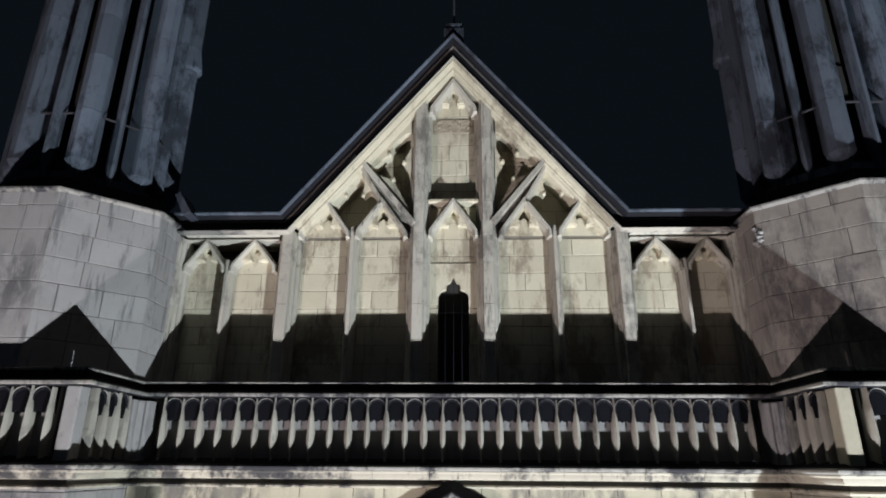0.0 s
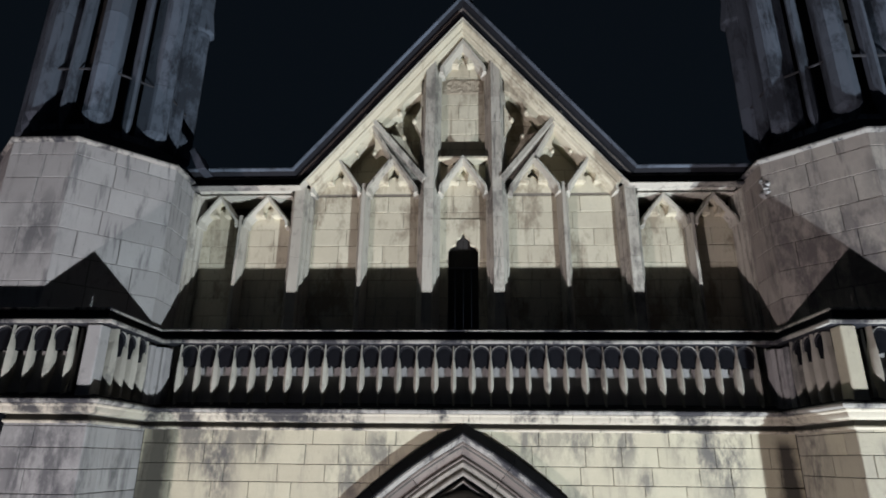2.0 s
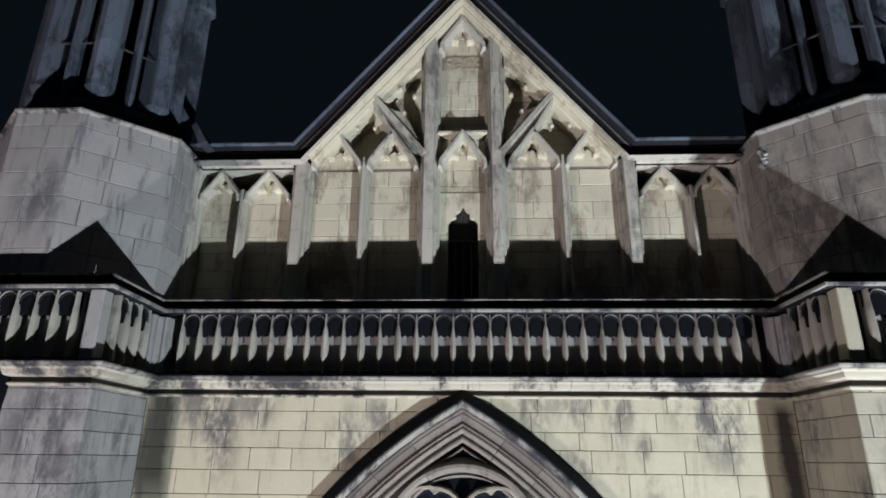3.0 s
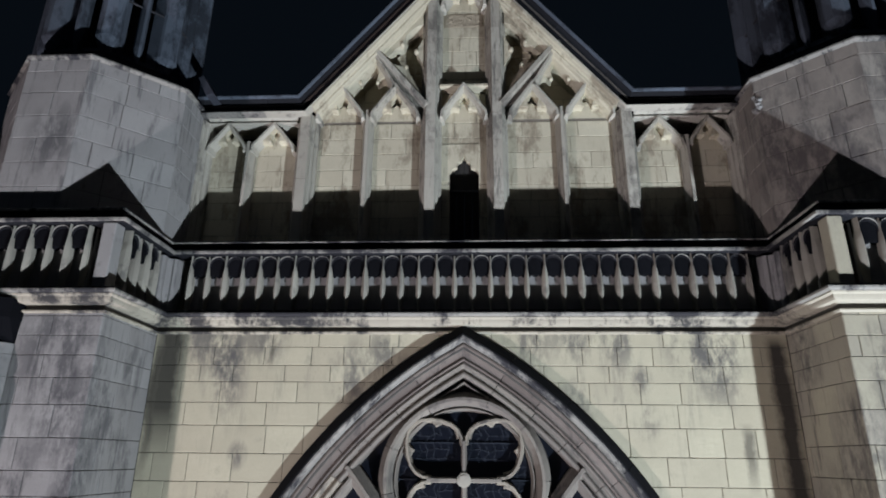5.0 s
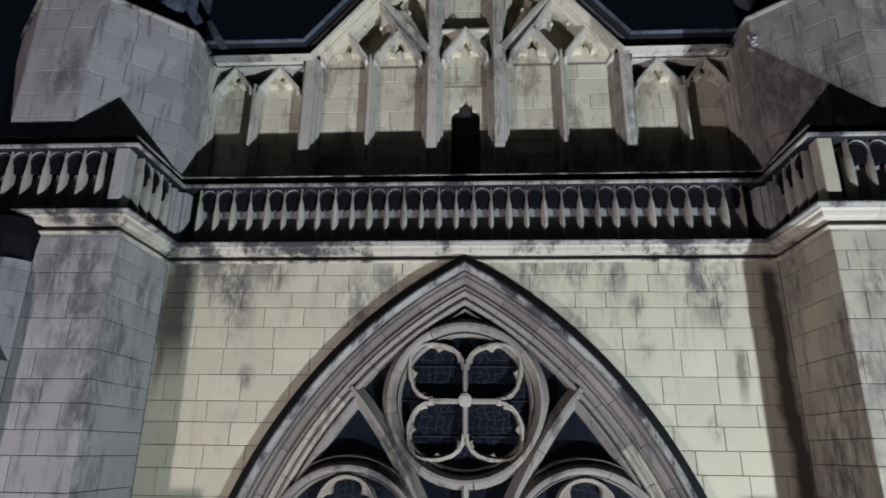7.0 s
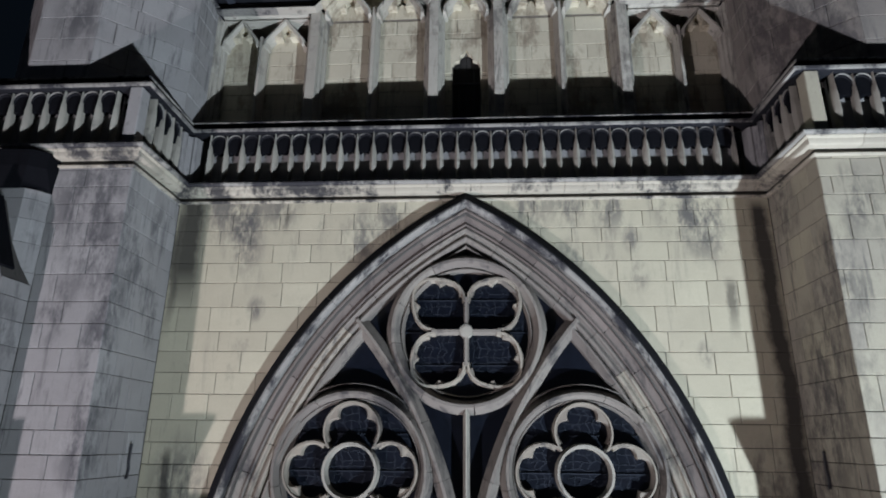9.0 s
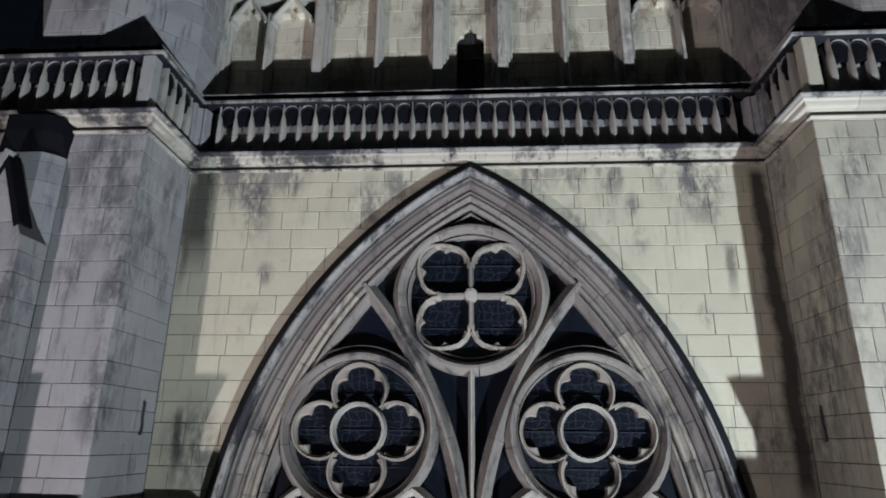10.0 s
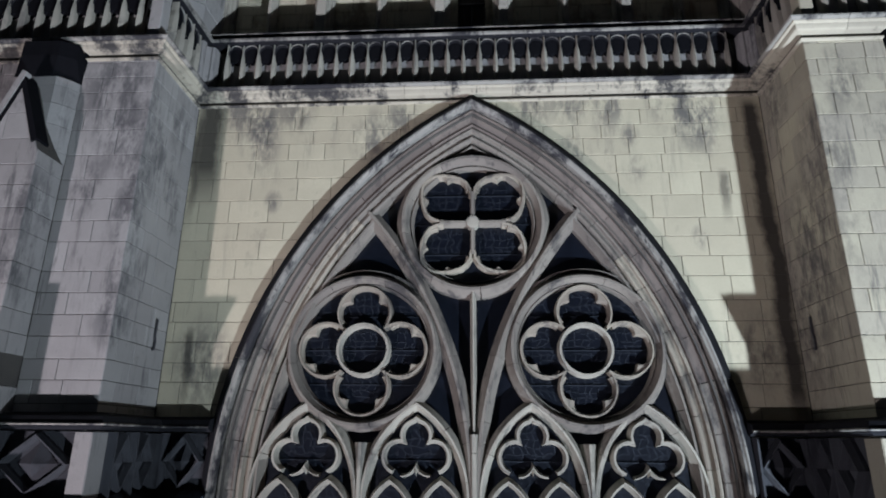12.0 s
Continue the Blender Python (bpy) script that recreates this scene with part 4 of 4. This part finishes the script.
gpart("rough_patch", (grid, [[j * (cols + 1) + i, j * (cols + 1) + i + 1, (j + 1) * (cols + 1) + i + 1, (j + 1) * (cols + 1) + i] for j in range(rows_) for i in range(cols)]), ROUGH)
# ridge block and rod
fin = empty("finial", "grey stone block with a thin rod on the gable's point", "finial")
part("base", box(-0.19, 0.21, 0.55, 0.95, 24.95, 25.36, 0.02), GREY, fin)
cap = part("cap", box(-0.15, 0.17, 0.58, 0.92, 25.36, 25.50, 0.02), GREY, fin)
part("rod", prism([(0.01 + 0.02 * math.cos(a), 0.75 + 0.02 * math.sin(a)) for a in [math.tau * i / 8 for i in range(8)]], 25.5, 27.6), IRON, cap)

# ---- lanterns on the turrets ----
for s in (-1, 1):
    lan = empty("lantern", "octagonal open stone lantern with tall dark shafts on the turret", "lantern", "lanterns on the turrets")
    lan.location.x, lan.location.z = s * 0.16, 0.16
    # solid near-black core put in for the shade of the lantern's open hollow
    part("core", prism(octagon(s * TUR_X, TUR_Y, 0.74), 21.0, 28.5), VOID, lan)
    part("plinth", loft([(octagon(s * TUR_X, TUR_Y, 1.2), 21.05), (octagon(s * TUR_X, TUR_Y, 1.2), 21.3), (octagon(s * TUR_X, TUR_Y, 1.1), 21.36)]), GREY, lan)
    for k in range(8):
        ang = math.radians(22.5 + 45 * k)
        # corner shaft: pointed nose outward, foot cut to a point
        def shaft(w, r0, r1, f=1.0):
            pts = [(r0, -w), (r1 - 0.16, -w), (r1 - 0.10, -w * 0.92), (r1, -w * 0.40), (r1, w * 0.40), (r1 - 0.10, w * 0.92), (r1 - 0.16, w), (r0, w)]
            return [(s * TUR_X + r * math.cos(ang) - t * math.sin(ang), TUR_Y + r * math.sin(ang) + t * math.cos(ang)) for r, t in pts]
        z, i = 21.46, 0
        foot = part("shaft", loft([(shaft(0.05, 1.0, 1.28), 21.12), (shaft(0.20, 1.0, 1.47), 21.46)]), GREY, lan)
        while z < 28.4:
            e = z + (0.95, 1.1, 0.85)[i % 3]
            set_off = 1.0
            part("shaft_stone", prism(shaft(0.20 * set_off, 1.0, 1.47 * (0.97 if set_off < 1 else 1)), z + 0.004, e - 0.004), GREY, foot)
            z, i = e, i + 1
        if k == (0 if s < 0 else 3):
            part("set_off", loft([(shaft(0.21, 1.0, 1.49), 24.4), (shaft(0.235, 1.0, 1.55), 24.46), (shaft(0.235, 1.0, 1.55), 24.52), (shaft(0.205, 1.0, 1.48), 24.95)]), GREY, foot)
        # slim mullion and iron ties between two shafts
        mid = math.radians(45 * k)
        c = Vector((s * TUR_X + 1.26 * math.cos(mid), TUR_Y + 1.26 * math.sin(mid)))
        t, o = Vector((-math.sin(mid), math.cos(mid))), Vector((math.cos(mid), math.sin(mid)))
        def plan(f):
            return [tuple(c + t * a * f + o * b * f) for a, b in ((-0.075, -0.1), (-0.075, 0.0), (-0.025, 0.11), (0.025, 0.11), (0.075, 0.0), (0.075, -0.1))]
        part("mullion", loft([(plan(0.3), 21.15), (plan(1.0), 21.5), (plan(1.0), 28.4)]), GREY, lan)
        part("iron_tie", sweep([tuple(c - t * 0.55), tuple(c + t * 0.55)], [(-0.012, 22.35), (0.012, 22.35), (0.012, 22.38), (-0.012, 22.38)], plane="XY"), IRON, lan)
    # lead flashing where the gable coping meets the turret
    if s > 0:
        continue
    fl = part("flashing", slab([(s * 4.62, 21.06), (s * 4.76, 21.02), (s * 4.95, 21.40), (s * 4.86, 21.45)], 0.02, 0.5), SHEETLEAD)
    tagged(fl, "folded grey lead flashing where coping meets turret", "flashing", "lead flashings")

# worn carving on the turret beside the gable
rng = random.Random(12)
lumps = []
for k in range(7):
    x, y, z, r = 4.95 + rng.uniform(-0.03, 0.04), -0.32 + rng.uniform(-0.05, 0.05), 20.25 + 0.045 * k + rng.uniform(-0.02, 0.02), rng.uniform(0.045, 0.065)
    ring = lambda q: [(x + q * math.cos(math.tau * i / 7) * rng.uniform(0.7, 1.2), y + q * math.sin(math.tau * i / 7) * rng.uniform(0.7, 1.2)) for i in range(7)]
    lumps.append(loft([(ring(r * 0.3), z - r), (ring(r), z - r * 0.3), (ring(r * 0.9), z + r * 0.4), (ring(r * 0.3), z + r)]))
carving = part("worn_carving", join(*lumps), PIER)
tagged(carving, "weather-worn stone carving on the turret corner", "carving")

# ---- lower gallery round the piers ----
for s in (-1, 1):
    gal = empty("gallery", "dark weathered stone gallery with pierced diamond panels round the pier", "gallery", "galleries beside the window", kind="structure")
    path = [(-PIER_X - PIER_W, PIER_Y), (-PIER_X, PIER_Y), (-PIER_X, 0.0), (-3.93, 0.0)]
    path = path if s < 0 else [(-x, y) for x, y in path[::-1]]
    TOP = [(0.02, 10.95), (-0.20, 10.95), (-0.22, 10.975), (-0.285, 10.985), (-0.30, 11.03), (-0.28, 11.07), (-0.25, 11.12), (0.02, 11.18)]
    BEAD = [(-0.27, 11.0), (-0.31, 11.005), (-0.325, 11.02), (-0.31, 11.035), (-0.27, 11.04)]
    # LOW: unseen ledge, added to cast shade over the foot of the panels
    LOW = [(0.02, 9.7), (-0.40, 9.82), (-0.46, 9.86), (-0.46, 9.93), (-0.40, 9.96), (-0.10, 10.12), (0.02, 10.12)]
    for piece in cut(path, (1.1, 0.95, 1.25), 0.006):
        part("ledge_stone", sweep(piece, TOP, plane="XY"), CRUSTSHADE, gal)
        part("ledge_bead", sweep(piece, BEAD, plane="XY"), LEDGE, gal)
        part("base_stone", sweep(piece, LOW, plane="XY"), GREY, gal)
    # each side of the walk: frame bars and diamonds
    for (ax, ay), (bx, by), n in (((-6.06, PIER_Y), (-5.06, PIER_Y), 1), ((-PIER_X, PIER_Y + 0.22), (-PIER_X, -0.2), 2), ((-4.66, 0.0), (-4.02, 0.0), 1)):
        a, b = Vector((ax, ay)), Vector((bx, by))
        run = (b - a).normalized()
        turn = math.degrees(math.atan2(run.y, run.x))
        width = (b - a).length / n
        for i in range(n):
            p = a + run * (width * (i + 0.5))
            m = pose(p.x, p.y, 0, 0, 0, turn) if s < 0 else pose(-p.x, p.y, 0, 0, 0, -turn)
            w = width / 2
            o = part("diamond_panel", sweep([(-w + 0.05, 10.53), (0, 10.18), (w - 0.05, 10.53), (0, 10.88)], bar(0.06, -0.20, -0.02), True), PANEL, gal)
            o.matrix_basis = m
            o = part("panel_boss", ([(-w * 0.55, -0.06, 10.53), (0, -0.06, 10.26), (w * 0.55, -0.06, 10.53), (0, -0.06, 10.80), (0, -0.17, 10.53)], [[0, 1, 4], [1, 2, 4], [2, 3, 4], [3, 0, 4], [3, 2, 1, 0]]), PANEL, gal)
            o.matrix_basis = m
            o = part("panel_frame", join(sweep([(-w, 10.1), (-w, 10.93)], bar(0.09, -0.21, 0.0)), box(-w, w, -0.05, 0.0, 10.1, 10.93)), PANEL, gal)
            o.matrix_basis = m
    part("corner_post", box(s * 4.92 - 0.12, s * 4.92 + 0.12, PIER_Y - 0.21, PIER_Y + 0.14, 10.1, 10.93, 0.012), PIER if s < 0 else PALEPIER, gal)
    part("corner_post", box(s * 4.79 - 0.12, s * 4.79 + 0.12, -0.20, 0.02, 10.1, 10.93, 0.012), PANEL, gal)

# ---- iron hooks ----
for s in (-1, 1):
    hook = part("iron_hook", sweep([(0.0, 12.15), (0.03, 12.15), (0.05, 12.28), (0.02, 12.38), (0.03, 12.62)], [(-0.014, -0.014), (0.014, -0.014), (0.014, 0.014), (-0.014, 0.014)]), IRON)
    hook.matrix_basis = pose(s * (PIER_X - 0.03), -0.42, 0, 0, 0, -90 * s)
    tagged(hook, "small rusty iron hook fixed to the pier", "hook", "iron hooks")

# ---- ashlar blocks ----
def wall_limit(mode, z, other):
    if mode == "spans":
        return [(0.0, 4.93 - arch_x(other, ARCH_R)), (4.93 + arch_x(other, ARCH_R), 9.86)]
    x = arch_x(z, ARCH_R)
    return (0.0, 4.93 - x) if other < 4.93 else (4.93 + x, 9.86)


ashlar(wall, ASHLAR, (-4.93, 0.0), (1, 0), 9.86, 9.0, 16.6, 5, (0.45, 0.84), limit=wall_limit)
def gablet_limit(mode, z, other):
    def reach(q):
        h = 0.5 * BUT_W
        return h if q <= BUT_EAVE else max(0.0, h * (BUT_TOP - 0.06 - q) / (BUT_TOP - BUT_EAVE))
    h = 0.5 * BUT_W
    return [(h - reach(z), h + reach(z))] if mode == "spans" else (h - reach(z), h + reach(z))


for s, p in piers.items():
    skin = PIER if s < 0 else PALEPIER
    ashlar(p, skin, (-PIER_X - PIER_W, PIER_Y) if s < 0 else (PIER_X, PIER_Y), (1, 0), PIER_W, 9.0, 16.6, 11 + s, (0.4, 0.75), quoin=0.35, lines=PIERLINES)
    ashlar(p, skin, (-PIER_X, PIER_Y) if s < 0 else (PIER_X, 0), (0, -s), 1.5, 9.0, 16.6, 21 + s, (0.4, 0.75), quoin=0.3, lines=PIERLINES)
    far = PIER_X + PIER_W + BUT_W
    ashlar(p, skin, (-9.0, PIER_Y) if s < 0 else (far, PIER_Y), (1, 0), 9.0 - far, 13.0, 16.6, 31 + s, (0.5, 0.9))
    b = buttresses[s]
    ashlar(b, skin, (-far, BUT_Y) if s < 0 else (PIER_X + PIER_W, BUT_Y), (1, 0), BUT_W, 11.5, 15.9, 51 + s, (0.4, 0.6), limit=gablet_limit, lines=PIERLINES)
    ashlar(b, skin, (-PIER_X - PIER_W, BUT_Y) if s < 0 else (PIER_X + PIER_W, PIER_Y), (0, -s), PIER_Y - BUT_Y, 11.9, BUT_EAVE, 61 + s, (0.5, 0.7), lines=PIERLINES)
    oct_ = turret_plan(s, 0.0)
    for i in ((0, 1, 2, 7) if s < 0 else (0, 7, 6, 1)):
        a, b = Vector(oct_[i]), Vector(oct_[(i + 1) % 8])
        ashlar(turrets[s], PIER if s < 0 else TURRETSTONE, tuple(a), tuple(b - a), (b - a).length, 18.0, 20.84, 41 + i, (0.5, 1.0), quoin=0.25)
GLINES = [24.69 - 0.325 * i for i in range(24)]


def gable_limit(mode, z, other):
    def wide(q):
        return 5.2 if q < EAVE - 0.5 else max(0.0, min(RUN, (APEX - 0.45 - q) / SLOPE))
    if mode == "spans":
        w = wide(z) if other <= EAVE - 0.3 else 0.8
        w = min(w, 3.0) if other > 20.2 else w
        return [(5.2 - w, 4.93), (5.47, 5.2 + w)] if other < 20.2 else [(5.2 - w, 5.2 + w)]
    w = wide(z) if z <= EAVE - 0.3 else min(wide(z), 0.8)
    w = min(w, 3.0) if z > 20.15 else w
    if z < 20.14:
        return (5.2 - w, 4.93) if other < 5.2 else (5.47, 5.2 + w)
    return (5.2 - w, 5.2 + w)


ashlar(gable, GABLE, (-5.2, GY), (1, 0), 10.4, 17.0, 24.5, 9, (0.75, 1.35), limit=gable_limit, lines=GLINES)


def deep_limit(mode, z, other):
    w = max(0.8, min(RUN, (APEX - 0.45 - z) / SLOPE))
    if mode == "spans":
        return [(5.2 - w, 4.4), (6.0, 5.2 + w)]
    return (5.2 - w, 4.4) if other < 5.2 else (6.0, 5.2 + w)


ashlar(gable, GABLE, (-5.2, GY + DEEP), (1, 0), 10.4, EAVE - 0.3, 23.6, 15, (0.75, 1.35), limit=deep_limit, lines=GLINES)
